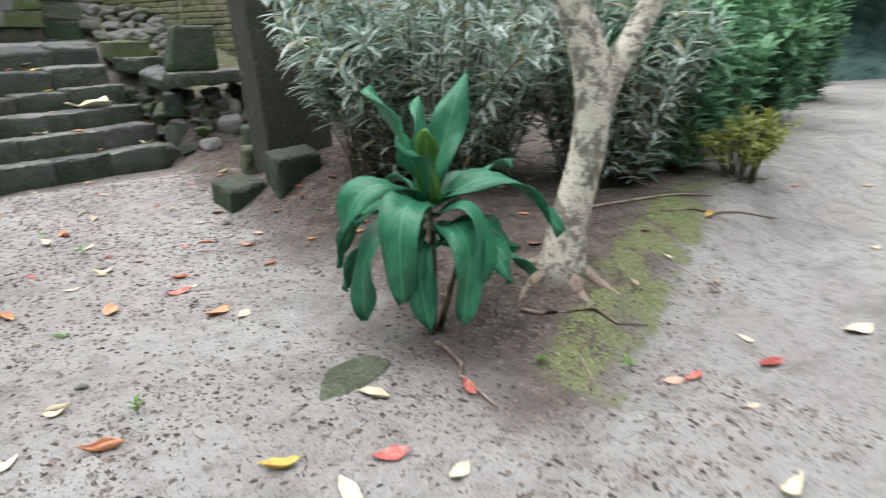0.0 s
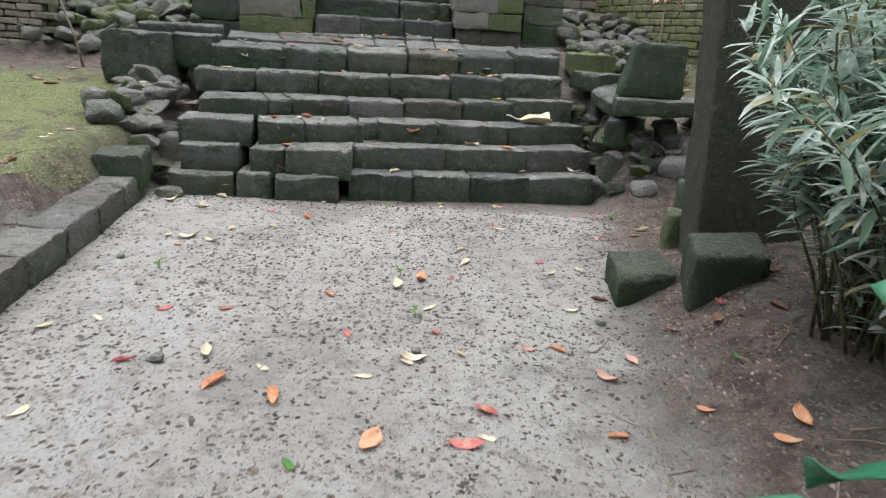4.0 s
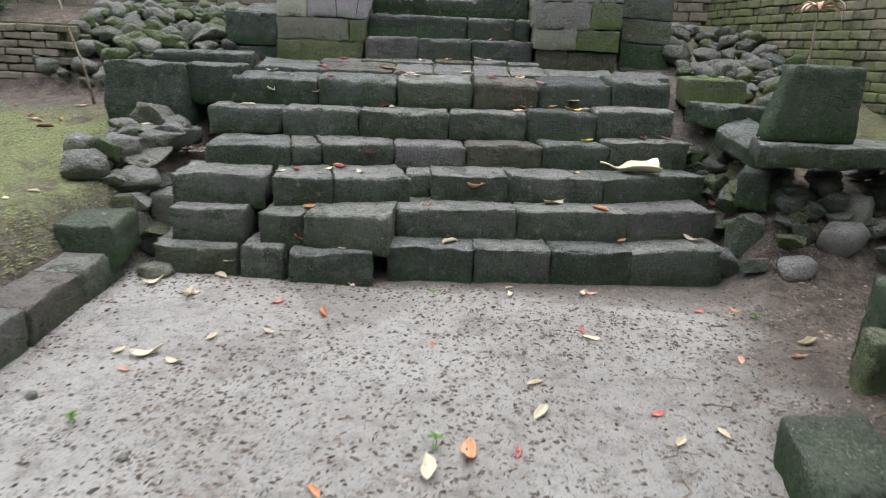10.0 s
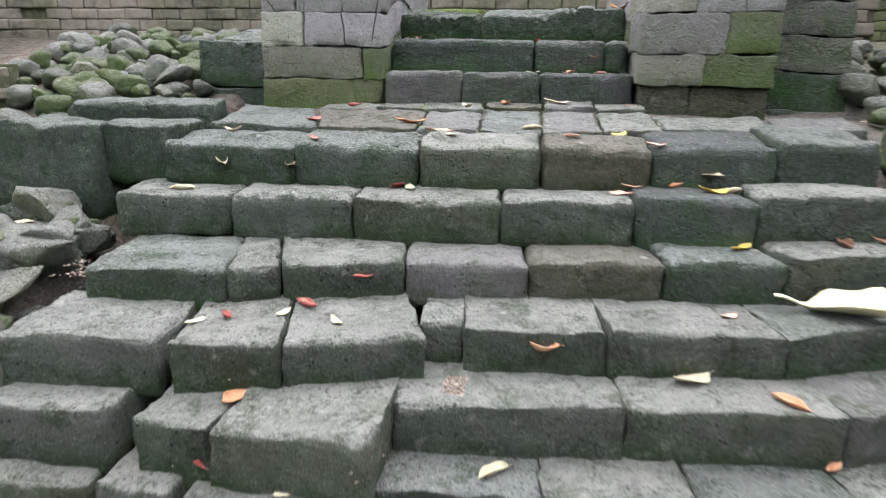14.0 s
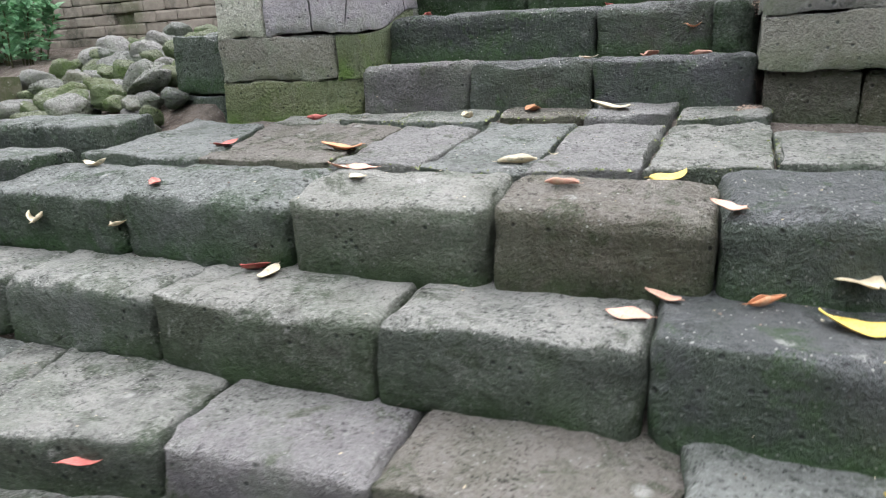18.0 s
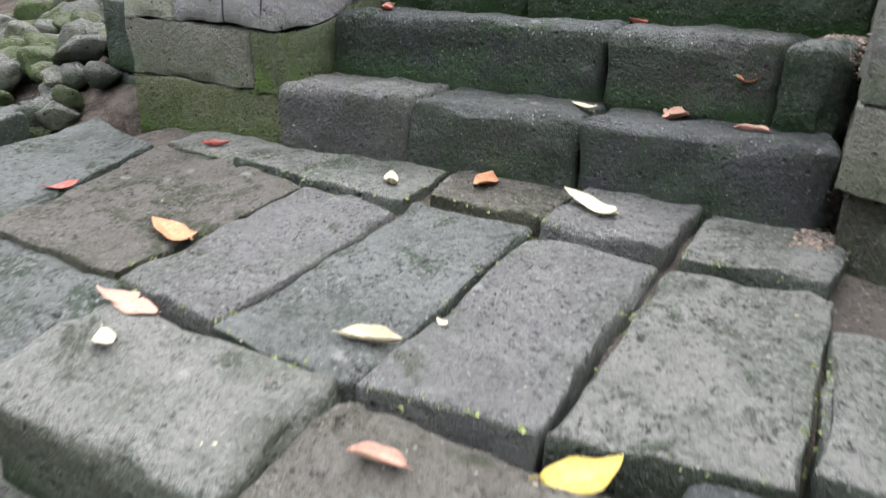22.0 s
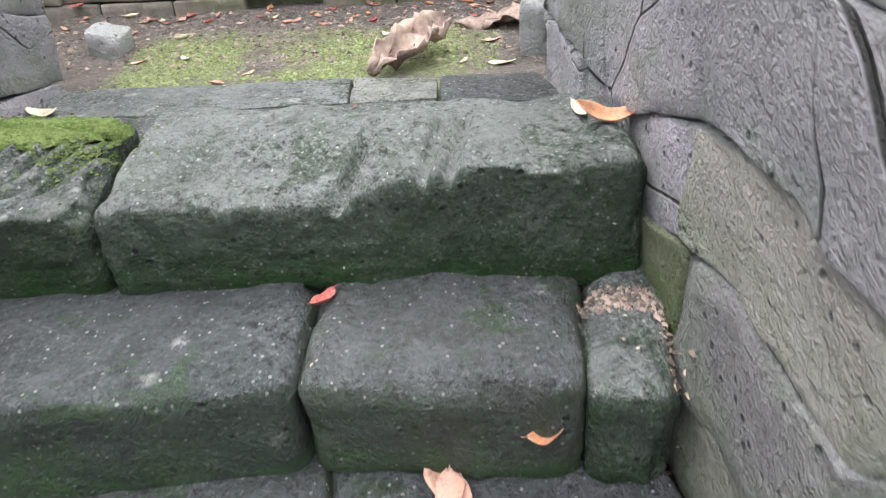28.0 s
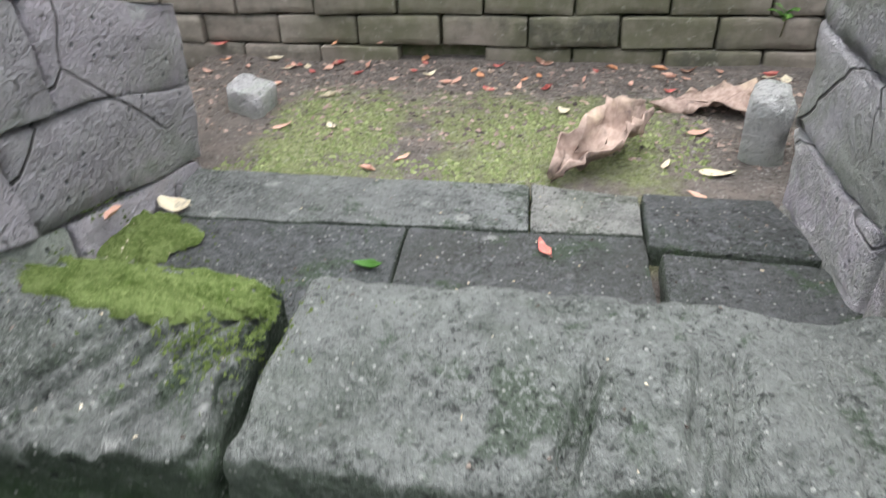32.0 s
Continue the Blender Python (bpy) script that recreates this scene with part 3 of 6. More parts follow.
def tube(points, radii, sides=8):
    """A tapering limb along points."""
    verts, faces = [], []
    pts = [Vector(p) for p in points]
    for i, p in enumerate(pts):
        d = (pts[min(i + 1, len(pts) - 1)] - pts[max(i - 1, 0)]).normalized()
        side = d.orthogonal().normalized() if abs(d.z) < 0.9 else Vector((1, 0, 0))
        side = (side - d * side.dot(d)).normalized()
        up = d.cross(side)
        for k in range(sides):
            a = 2 * math.pi * k / sides
            r = radii[i] * (1 + 0.12 * noise.noise(p * 7 + Vector((math.cos(a), math.sin(a), 0))))
            verts.append(p + side * math.cos(a) * r + up * math.sin(a) * r)
    for i in range(len(pts) - 1):
        for k in range(sides):
            a, b = i * sides + k, i * sides + (k + 1) % sides
            faces.append((a, b, b + sides, a + sides))
    faces.append(tuple(range(sides - 1, -1, -1)))
    faces.append(tuple(range((len(pts) - 1) * sides, len(pts) * sides)))
    return verts, faces


def joined(pieces, name):
    """One mesh from many (verts, faces)."""
    verts, faces = [], []
    for v, f in pieces:
        n = len(verts)
        verts += [tuple(p) for p in v]
        faces += [tuple(i + n for i in face) for face in f]
    me = bpy.data.meshes.new(name)
    me.from_pydata(verts, [], faces)
    return smooth(me)


def hermite(t, points):
    """Smooth heights through (position, height) pairs."""
    if t <= points[0][0]:
        return points[0][1]
    for (a, u), (b, v) in zip(points, points[1:]):
        if t <= b:
            s = (t - a) / (b - a)
            s = s * s * (3 - 2 * s)
            return u + (v - u) * s
    return points[-1][1]


def step01(t, a, b):
    s = min(1.0, max(0.0, (t - a) / (b - a)))
    return s * s * (3 - 2 * s)


# ---- ground ----
CENTRE = [(6.55, -0.02), (7.0, 0.08), (7.9, 0.85), (8.35, 1.05), (8.5, 1.115), (8.75, 1.15), (9.1, 1.18), (9.35, 1.35), (9.8, 1.52), (10.15, 1.6), (11.3, 1.66), (30, 1.7)]
LEFT = [(5.6, 0.42), (6.6, 0.46), (7.4, 0.64), (8.3, 0.78), (9.1, 1.22), (9.9, 1.45), (11.2, 1.64), (30, 1.7)]
RIGHT = [(6.2, 0.0), (6.7, 0.1), (7.3, 0.6), (8.2, 0.86), (9.3, 1.15), (11.2, 1.66), (30, 1.7)]


def ground_height(x, y):
    far = step01(max(abs(x - 2), abs(y - 5)), 14, 22)
    bow = 0.42 * max(0.0, (min(x, 3.6) - 1.8) / 1.7) ** 2 * step01(y, 6.2, 6.6) * (1 - step01(y, 8.2, 9.2))
    c = hermite(y - bow, CENTRE) - 0.05 * step01(y, 6.6, 7.2) * (1 - step01(y, 7.85, 8.05)) - 0.05 * step01(y, 8.95, 9.1) * (1 - step01(y, 9.8, 10.2))
    left = hermite(y, LEFT) * (step01(-x, 0.0 + 0.12 * step01(y, 5.0, 5.6), 0.32 + 0.18 * step01(y, 5.0, 5.6)) if y < 6.2 else step01(-x, -0.05 + 0.17 * step01(y, 6.9, 6.2), 0.35 + 0.15 * step01(y, 6.9, 6.2)))
    right = hermite(y, RIGHT)
    a, b = step01(-x, -0.15, 0.15), step01(x, 3.42, 3.7)
    if y < 6.3:
        z = left
    else:
        z = c * (1 - a) * (1 - b) + max(left, 0.0) * a + right * b
    bank = 0.25 * step01(y, 2.9, 4.0)
    bed = step01(x, 2.7 + bank, 3.9 + bank) * step01(y, 1.3, 2.3) * (1 - step01(y, 4.6, 6.2))
    z += 0.2 * bed * (1 - step01(x, 12, 20))
    z += 0.05 * step01(x, 2.9 + bank, 3.3 + bank) * step01(y, 1.2 + 0.15 * (x - 3), 1.6 + 0.15 * (x - 3)) * (1 - step01(y, 4.6, 6.2)) * (1 - step01(x, 8, 12))
    z += 0.11 * step01(x, 2.85, 3.6) * (1 - step01(x, 4.4, 5.2)) * step01(y, 3.3, 4.1) * (1 - step01(y, 4.6, 5.4))
    p = Vector((x, y, 0))
    z += 0.016 * noise.noise(p * 0.9) + 0.011 * noise.noise(p * 3.1) + 0.007 * noise.noise(p * 8.0)
    return z * (1 - far)


def sky_blocking_foliage():
    """Added ring of dark foliage, mostly unseen, that shuts out low sky all round."""
    verts, faces = [], []
    n, rows = 150, 26
    for k in range(rows + 1):
        for i in range(n):
            a = 2 * math.pi * i / n
            d = Vector((math.cos(a) * 5, math.sin(a) * 5, k * 0.45))
            r = 17.0 + 2.2 * noise.noise(d * 0.8) + 0.9 * noise.noise(d * 2.3) - 2.0 * (k / rows) ** 2
            z = -0.3 + (9.0 + 2.0 * noise.noise(Vector((math.cos(a) * 3, math.sin(a) * 3, 7)))) * k / rows
            verts.append((2.0 + r * math.cos(a), 4.0 + r * math.sin(a), z))
    for k in range(rows):
        for i in range(n):
            j = (i + 1) % n
            faces.append((k * n + i, (k + 1) * n + i, (k + 1) * n + j, k * n + j))
    me = bpy.data.meshes.new("backdrop")
    me.from_pydata(verts, [], faces)
    m = Nodes("far_foliage", 0.8, 0.2)
    c = m.mix(m.ramp(m.noise(1.6, 6, 0.75), 0.35, 0.65), (0.05, 0.13, 0.11), (0.2, 0.34, 0.3))
    m.color(c)
    m.bump(m.noise(3.0, 6, 0.8), 1.0, 0.4)
    me.materials.append(m.mat)
    tagged(new("backdrop", smooth(me)), "added ring of dark blue-green foliage, mostly unseen, shutting out low sky", "trees", kind="structure")


sky_blocking_foliage()


def ground_sheet():
    def line(lo, hi, stepsize):
        fine = list(np.arange(lo, hi, stepsize))
        out = [lo - 0.3, lo - 1, lo - 3, lo - 8, lo - 20, lo - 60, lo - 200, lo - 600]
        return out[::-1] + fine + [hi + 0.2, hi + 1, hi + 3, hi + 8, hi + 20, hi + 60, hi + 200, hi + 600]

    xs, ys = line(-3.0, 7.0, 0.05), line(-0.5, 11.8, 0.05)
    verts = [(x, y, ground_height(x, y)) for y in ys for x in xs]
    w = len(xs)
    faces = [(j * w + i, j * w + i + 1, (j + 1) * w + i + 1, (j + 1) * w + i) for j in range(len(ys) - 1) for i in range(w - 1)]
    me = bpy.data.meshes.new("ground")
    me.from_pydata(verts, [], faces)
    me.materials.append(GROUND)
    return tagged(new("ground", smooth(me)), "sandy beige footpath with brown earth and moss", "ground", kind="structure")


ground_sheet()

# ---- staircase of cut stones ----
stairs = base("staircase", 1.7, 7.0, 0.0, "wide curved stair of worn grey-green andesite blocks", "staircase", kind="structure")
TOPS = []


def stone_row(name, parent, edge, z0, z1, depth, mats, r=0.015, seed=0, lift=(), step=0.035, chip=0.016, top=None):
    """Stones side by side along an edge of (x, y) points; mats: a material for each."""
    pts = [Vector(p) for p in edge]
    ways = [(b - a).normalized() for a, b in zip(pts, pts[1:])]
    turns = [(ways[max(0, i - 1)] + ways[min(i, len(ways) - 1)]).normalized() for i in range(len(pts))]
    for i, way in enumerate(ways):
        up = lift[i] if i < len(lift) else 0.0
        d = depth[i] if isinstance(depth, tuple) else depth * (1 + 0.04 * math.sin(seed * 7.3 + i * 2.1))
        a, b = pts[i] + way * 0.002, pts[i + 1] - way * 0.002
        quad = [tuple(a), tuple(b), tuple(b + Vector((-turns[i + 1].y, turns[i + 1].x)) * d), tuple(a + Vector((-turns[i].y, turns[i].x)) * d)]
        TOPS.append((quad, z1 + up))
        me, at = block_mesh(quad, z0, z1 + up, r, seed * 17 + i, step, chip=chip, top=top)
        child(name, me, mats[i % len(mats)], parent, at)


G, W, D, B, M = STONE, STONE_WET, STONE_GREY, STONE_BROWN, STONE_MOSSY
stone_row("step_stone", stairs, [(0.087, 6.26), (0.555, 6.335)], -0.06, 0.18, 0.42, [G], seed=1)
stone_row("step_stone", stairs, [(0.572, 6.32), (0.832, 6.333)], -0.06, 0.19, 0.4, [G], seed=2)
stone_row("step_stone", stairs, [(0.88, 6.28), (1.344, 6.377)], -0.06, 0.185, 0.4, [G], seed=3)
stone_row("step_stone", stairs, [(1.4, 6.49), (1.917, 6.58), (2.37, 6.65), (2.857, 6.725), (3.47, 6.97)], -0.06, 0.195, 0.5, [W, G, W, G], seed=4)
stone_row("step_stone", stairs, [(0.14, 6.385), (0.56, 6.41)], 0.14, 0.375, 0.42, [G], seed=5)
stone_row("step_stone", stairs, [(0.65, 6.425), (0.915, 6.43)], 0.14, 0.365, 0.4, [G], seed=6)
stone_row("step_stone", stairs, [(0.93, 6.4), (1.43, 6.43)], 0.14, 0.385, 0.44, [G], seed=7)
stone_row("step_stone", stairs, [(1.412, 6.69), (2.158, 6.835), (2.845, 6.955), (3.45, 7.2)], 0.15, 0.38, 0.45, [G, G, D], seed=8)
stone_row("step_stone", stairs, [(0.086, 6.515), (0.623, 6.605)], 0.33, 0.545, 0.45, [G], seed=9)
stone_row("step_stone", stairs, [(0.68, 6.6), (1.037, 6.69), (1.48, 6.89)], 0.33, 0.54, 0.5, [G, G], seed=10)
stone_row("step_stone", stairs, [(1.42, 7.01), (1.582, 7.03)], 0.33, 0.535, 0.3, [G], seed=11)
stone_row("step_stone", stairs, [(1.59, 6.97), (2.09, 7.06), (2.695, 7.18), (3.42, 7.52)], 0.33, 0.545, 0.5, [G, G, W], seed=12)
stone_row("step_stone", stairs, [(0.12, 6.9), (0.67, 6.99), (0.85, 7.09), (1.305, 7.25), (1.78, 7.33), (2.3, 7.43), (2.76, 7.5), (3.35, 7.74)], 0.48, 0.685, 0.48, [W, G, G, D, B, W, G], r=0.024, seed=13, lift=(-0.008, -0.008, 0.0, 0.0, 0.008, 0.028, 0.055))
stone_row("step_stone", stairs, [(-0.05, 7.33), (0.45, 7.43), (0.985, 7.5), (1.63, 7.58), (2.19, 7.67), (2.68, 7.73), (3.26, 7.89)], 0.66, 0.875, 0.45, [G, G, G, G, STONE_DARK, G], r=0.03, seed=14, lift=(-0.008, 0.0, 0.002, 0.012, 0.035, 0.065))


def landing_edge(x, y):
    """The top row rises a little to meet the paving."""
    front = 7.63 + 0.06 * x + 0.033 * x * x
    return 0.032 * step01(y, front + 0.06, front + 0.25)


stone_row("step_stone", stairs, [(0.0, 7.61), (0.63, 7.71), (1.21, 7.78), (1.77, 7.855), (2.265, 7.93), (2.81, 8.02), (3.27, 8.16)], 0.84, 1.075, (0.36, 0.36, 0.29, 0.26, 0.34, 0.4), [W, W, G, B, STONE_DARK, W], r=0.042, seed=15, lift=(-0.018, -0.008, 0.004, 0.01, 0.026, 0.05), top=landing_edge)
# paving of the landing, rising a little towards the gate


def paving(x0, y0, x1, y1, x2, y2, x3, y3, seed, mat, z=1.122):
    TOPS.append(([(x0, y0), (x1, y1), (x2, y2), (x3, y3)], z + 0.05))
    me, at = block_mesh([(x0, y0), (x1, y1), (x2, y2), (x3, y3)], z - 0.16, z, 0.013, seed, 0.04, chip=0.012, top=lambda x, y: 0.068 * step01(y, 8.1, 9.0))
    child("paving_stone", me, mat, stairs, at)


paving(0.05, 7.97, 0.62, 8.02, 0.36, 8.62, -0.12, 8.68, 40, W)
paving(0.635, 8.02, 1.115, 8.085, 1.04, 8.645, 0.38, 8.64, 41, B)
paving(1.13, 8.085, 1.43, 8.09, 1.36, 8.665, 1.055, 8.648, 42, D)
paving(1.445, 8.09, 1.74, 8.125, 1.68, 8.762, 1.372, 8.715, 43, W)
paving(1.755, 8.13, 2.025, 8.19, 1.985, 8.74, 1.695, 8.725, 44, D)
paving(2.04, 8.195, 2.33, 8.3, 2.28, 8.805, 2.0, 8.75, 45, G)
paving(2.34, 8.34, 2.86, 8.38, 2.86, 8.76, 2.3, 8.7, 46, G)
paving(2.88, 8.38, 3.3, 8.5, 3.3, 8.85, 2.88, 8.76, 47, D)
paving(0.37, 8.65, 0.72, 8.65, 0.74, 8.84, 0.4, 8.84, 53, G)
paving(0.73, 8.65, 1.0, 8.66, 0.97, 8.88, 0.75, 8.85, 54, G, 1.135)
paving(1.01, 8.66, 1.365, 8.68, 1.31, 8.95, 0.98, 8.89, 48, G, 1.135)
paving(1.385, 8.75, 1.69, 8.77, 1.675, 9.03, 1.34, 8.95, 50, B, 1.14)
paving(1.715, 8.735, 1.985, 8.755, 1.965, 9.05, 1.69, 9.03, 51, D, 1.155)
paving(2.01, 8.77, 2.27, 8.82, 2.27, 9.08, 1.985, 9.05, 52, G, 1.14)

# steps of the gate
gate_steps = base("gate_steps", 1.4, 9.2, 1.1, "three steep mossy stone steps rising through the gate", "staircase", kind="structure")
stone_row("step_stone", gate_steps, [(0.74, 8.8), (1.2, 8.89), (1.665, 8.97), (2.21, 9.06)], 1.1, 1.385, 0.4, [D, STONE_DARK, STONE_DARK], r=0.03, seed=20)
stone_row("step_stone", gate_steps, [(0.7, 9.08), (1.592, 9.215), (2.03, 9.21), (2.165, 9.2)], 1.34, 1.58, 0.42, [STONE_DARK, STONE_DARK, W], r=0.042, seed=21)


def worn_tread(xa, ya, xb, yb, mat, seed):
    """An upper tread, rubbed back towards one end."""
    q = quad_behind(xa, ya, xb, yb, 0.34)
    TOPS.append((q, 1.785))
    me, at = block_mesh(q, 1.54, 1.792, 0.032, seed, 0.011, most=90)
    for v in me.vertices:
        x, y = v.co.x + at[0], v.co.y + at[1]
        front = step01(y, 9.68, 9.48) * step01(v.co.z, 0.04, 0.2)
        v.co.y += 0.012 * step01(x, 1.58, 1.86) * front
        v.co.z -= 0.042 * front * (1 - step01(x, 1.58, 1.86))
        chisel = step01(y, 9.72, 9.69) * step01(v.co.z, 0.15, 0.22)
        for line, lean in ((1.655, 0.2), (1.79, 0.1), (1.83, 0.08), (0.95, 0.6), (1.0, 0.6), (1.05, 0.6), (1.1, 0.6), (1.15, 0.6)):
            v.co.z -= (0.034 if line > 1.3 else 0.028) * chisel * math.exp(-((x - line - lean * (y - 9.61)) / 0.014) ** 2)
        if 1.66 < x < 1.94:
            v.co.z += 0.012 * chisel
    child("step_stone", me, mat, gate_steps, at)


worn_tread(0.66, 9.38, 1.205, 9.44, STONE_TREAD, 60)
worn_tread(1.215, 9.44, 2.15, 9.5, STONE_TREAD, 61)
def sill_stone(quad, mat, seed, z=1.645):
    TOPS.append((quad, z))
    me, at = block_mesh(quad, z - 0.17, z, 0.007, seed, 0.035, 0.004, chip=0.005)
    child("sill_stone", me, mat, gate_steps, at)


sill_stone([(0.76, 9.78), (1.285, 9.8), (1.237, 10.156), (0.71, 10.106)], STONE_DARK, 231)
sill_stone([(1.29, 9.8), (1.775, 9.84), (1.737, 10.203), (1.243, 10.157)], STONE_DARK, 232)
sill_stone([(1.785, 9.84), (2.14, 9.88), (2.07, 10.155), (1.77, 10.155)], STONE_DARK, 233)
sill_stone([(0.7, 10.109), (1.5, 10.184), (1.475, 10.385), (0.575, 10.34)], W, 234)
sill_stone([(1.505, 10.187), (1.737, 10.208), (1.725, 10.38), (1.48, 10.39)], G, 235)
sill_stone([(1.745, 10.165), (2.07, 10.175), (2.015, 10.41), (1.73, 10.385)], STONE_DARK, 236)
sill_stone([(0.52, 9.78), (0.75, 9.79), (0.7, 10.09), (0.52, 10.08)], M, 237, 1.66)


def moss_patch(x, y, rx, ry, z, seed, label, slope=0.0):
    """A thin uneven cushion of moss lying on stone or earth."""
    verts, faces = [(0, 0, 0.014)], []
    rings, n = 9, 80
    for k in range(1, rings + 1):
        t = k / rings
        for i in range(n):
            a = 2 * math.pi * i / n
            edge = 1 + 0.28 * noise.noise(Vector((math.cos(a) * 1.6, math.sin(a) * 1.6, seed))) + 0.2 * noise.noise(Vector((math.cos(a) * 5, math.sin(a) * 5, seed))) + 0.07 * noise.noise(Vector((math.cos(a) * 17, math.sin(a) * 17, seed)))
            px, py = rx * t * edge * math.cos(a), ry * t * edge * math.sin(a)
            h = 0.01 * (1 - t ** 2) - 0.012 * (t > 0.99) + 0.007 * noise.noise(Vector((px * 60, py * 60, seed)))
            verts.append((px, py, h + slope * py))
    for i in range(n):
        faces.append((0, 1 + i, 1 + (i + 1) % n))
    for k in range(rings - 1):
        for i in range(n):
            a, b = 1 + k * n + i, 1 + k * n + (i + 1) % n
            faces.append((a, a + n, b + n, b))
    me = bpy.data.meshes.new("moss_patch")
    me.from_pydata(verts, [], faces)
    me.materials.append(MOSS)
    ob = new("moss_patch", smooth(me))
    ob.location = (x, y, z)
    tagged(ob, label, "moss", "moss patches")


moss_patch(0.95, 9.685, 0.25, 0.065, 1.79, 1, "bright yellow-green moss on the worn upper step")
moss_patch(0.69, 9.99, 0.12, 0.1, 1.662, 2, "bright yellow-green moss on the sill stone")
moss_patch(3.58, 8.33, 0.2, 0.16, 1.163, 3, "bright green moss cushion on a stone block")


# ---- gate piers of coursed stone ----
def pier(name, quad, z0, courses, mats, seed, label, splits=2, step=0.05, joints=(), inset=0.0):
    """A pier over a four-cornered plan: each course is split along its front and its sides."""
    cx = sum(p[0] for p in quad) / 4
    cy = sum(p[1] for p in quad) / 4
    thing = base(name, cx, cy, z0, label, "gate pier", "gate piers")
    q = [Vector(p) for p in quad]
    z = z0
    for k, h in enumerate(courses):
        rng = random.Random(seed * 100 + k)
        cut = [0.0] + ([joints[k]] if k < len(joints) else sorted(rng.uniform(0.28, 0.72) for _ in range(splits - 1))) + [1.0]
        rows = [0.0, rng.uniform(0.26, 0.4), rng.uniform(0.6, 0.75), 1.0]
        for i in range(splits):
            for j in range(3):
                def at(u, v):
                    p = (q[0] * (1 - u) + q[1] * u) * (1 - v) + (q[3] * (1 - u) + q[2] * u) * v
                    p = p + (Vector((cx, cy)) - p).normalized() * (inset if k == 0 else 0.0)
                    return (p.x + rng.uniform(-0.006, 0.006), p.y + rng.uniform(-0.006, 0.006))
                u0, u1, v0, v1 = cut[i] + 0.003, cut[i + 1] - 0.003, rows[j] + 0.002, rows[j + 1] - 0.002
                zone = Vector((seed * 3.1, 0, seed * 1.7))

                def skew(x, y, up, z=z):
                    k = step01(y, 8.95, 9.3)
                    rise = 0.11 * math.sin(2.3 * y + seed * 1.7) + 0.03 * noise.noise(Vector((y * 3, (z + up) * 2, 0)) + zone)
                    return Vector((0, 0.2 * k * (z + up - 1.62) * math.sin(1.6 * y + seed), k * rise))
                me, place = block_mesh([at(u0, v0), at(u1, v0), at(u1, v1), at(u0, v1)], z, z + h - 0.002, 0.009, seed * 31 + k * 7 + i * 3 + j, step, chip=0.01, warp=skew)
                mat = mats[k] if k < len(mats) else STONE_GREY
                child("block", me, mat[(i + j) % len(mat)] if isinstance(mat, tuple) else mat, thing, place)
        z += h
    return thing


pier("gate_pier", [(-0.06, 8.8), (0.7, 8.86), (0.62, 10.36), (-0.06, 10.32)], 1.1, [0.23, 0.19, 0.2, 0.2, 0.2, 0.2], [STONE_MOSSY, (STONE_PALE, STONE_MOSSY), (STONE_WHITE, STONE_PIER), STONE_PIER, STONE_PIER, STONE_PIER, STONE_PIER], 3, "grey andesite gate pier with mossy foot and white lichen patch", joints=(0.76, 0.84, 0.36))
pier("gate_pier", [(2.22, 8.96), (2.92, 8.8), (2.8, 10.42), (2.03, 10.4)], 1.1, [0.225, 0.175, 0.22, 0.17, 0.2, 0.2], [STONE_BROWN, (STONE_PALE, STONE_MOSSY, STONE_GREY), (STONE_PALE, STONE_MOSSY, STONE_PIER), STONE_PIER, STONE_PIER, STONE_PIER, STONE_PIER], 4, "grey andesite gate pier with irregular joints and moss", inset=0.035)
pier("gate_wing", [(2.98, 9.2), (3.42, 9.25), (3.42, 10.3), (2.98, 10.3)], 1.05, [0.24, 0.22, 0.2, 0.2, 0.2, 0.2], [STONE_WET, STONE_WET, STONE_GREY, STONE_GREY, STONE_GREY, STONE_GREY, STONE_GREY], 5, "set-back grey stone wing beside the gate pier", splits=1)
pier("gate_wing", [(-0.62, 9.0), (-0.1, 9.0), (-0.1, 9.9), (-0.62, 9.9)], 1.0, [0.26, 0.3], [STONE_WET, STONE_WET], 6, "low dark mossy stone wing beside the gate pier", splits=1)


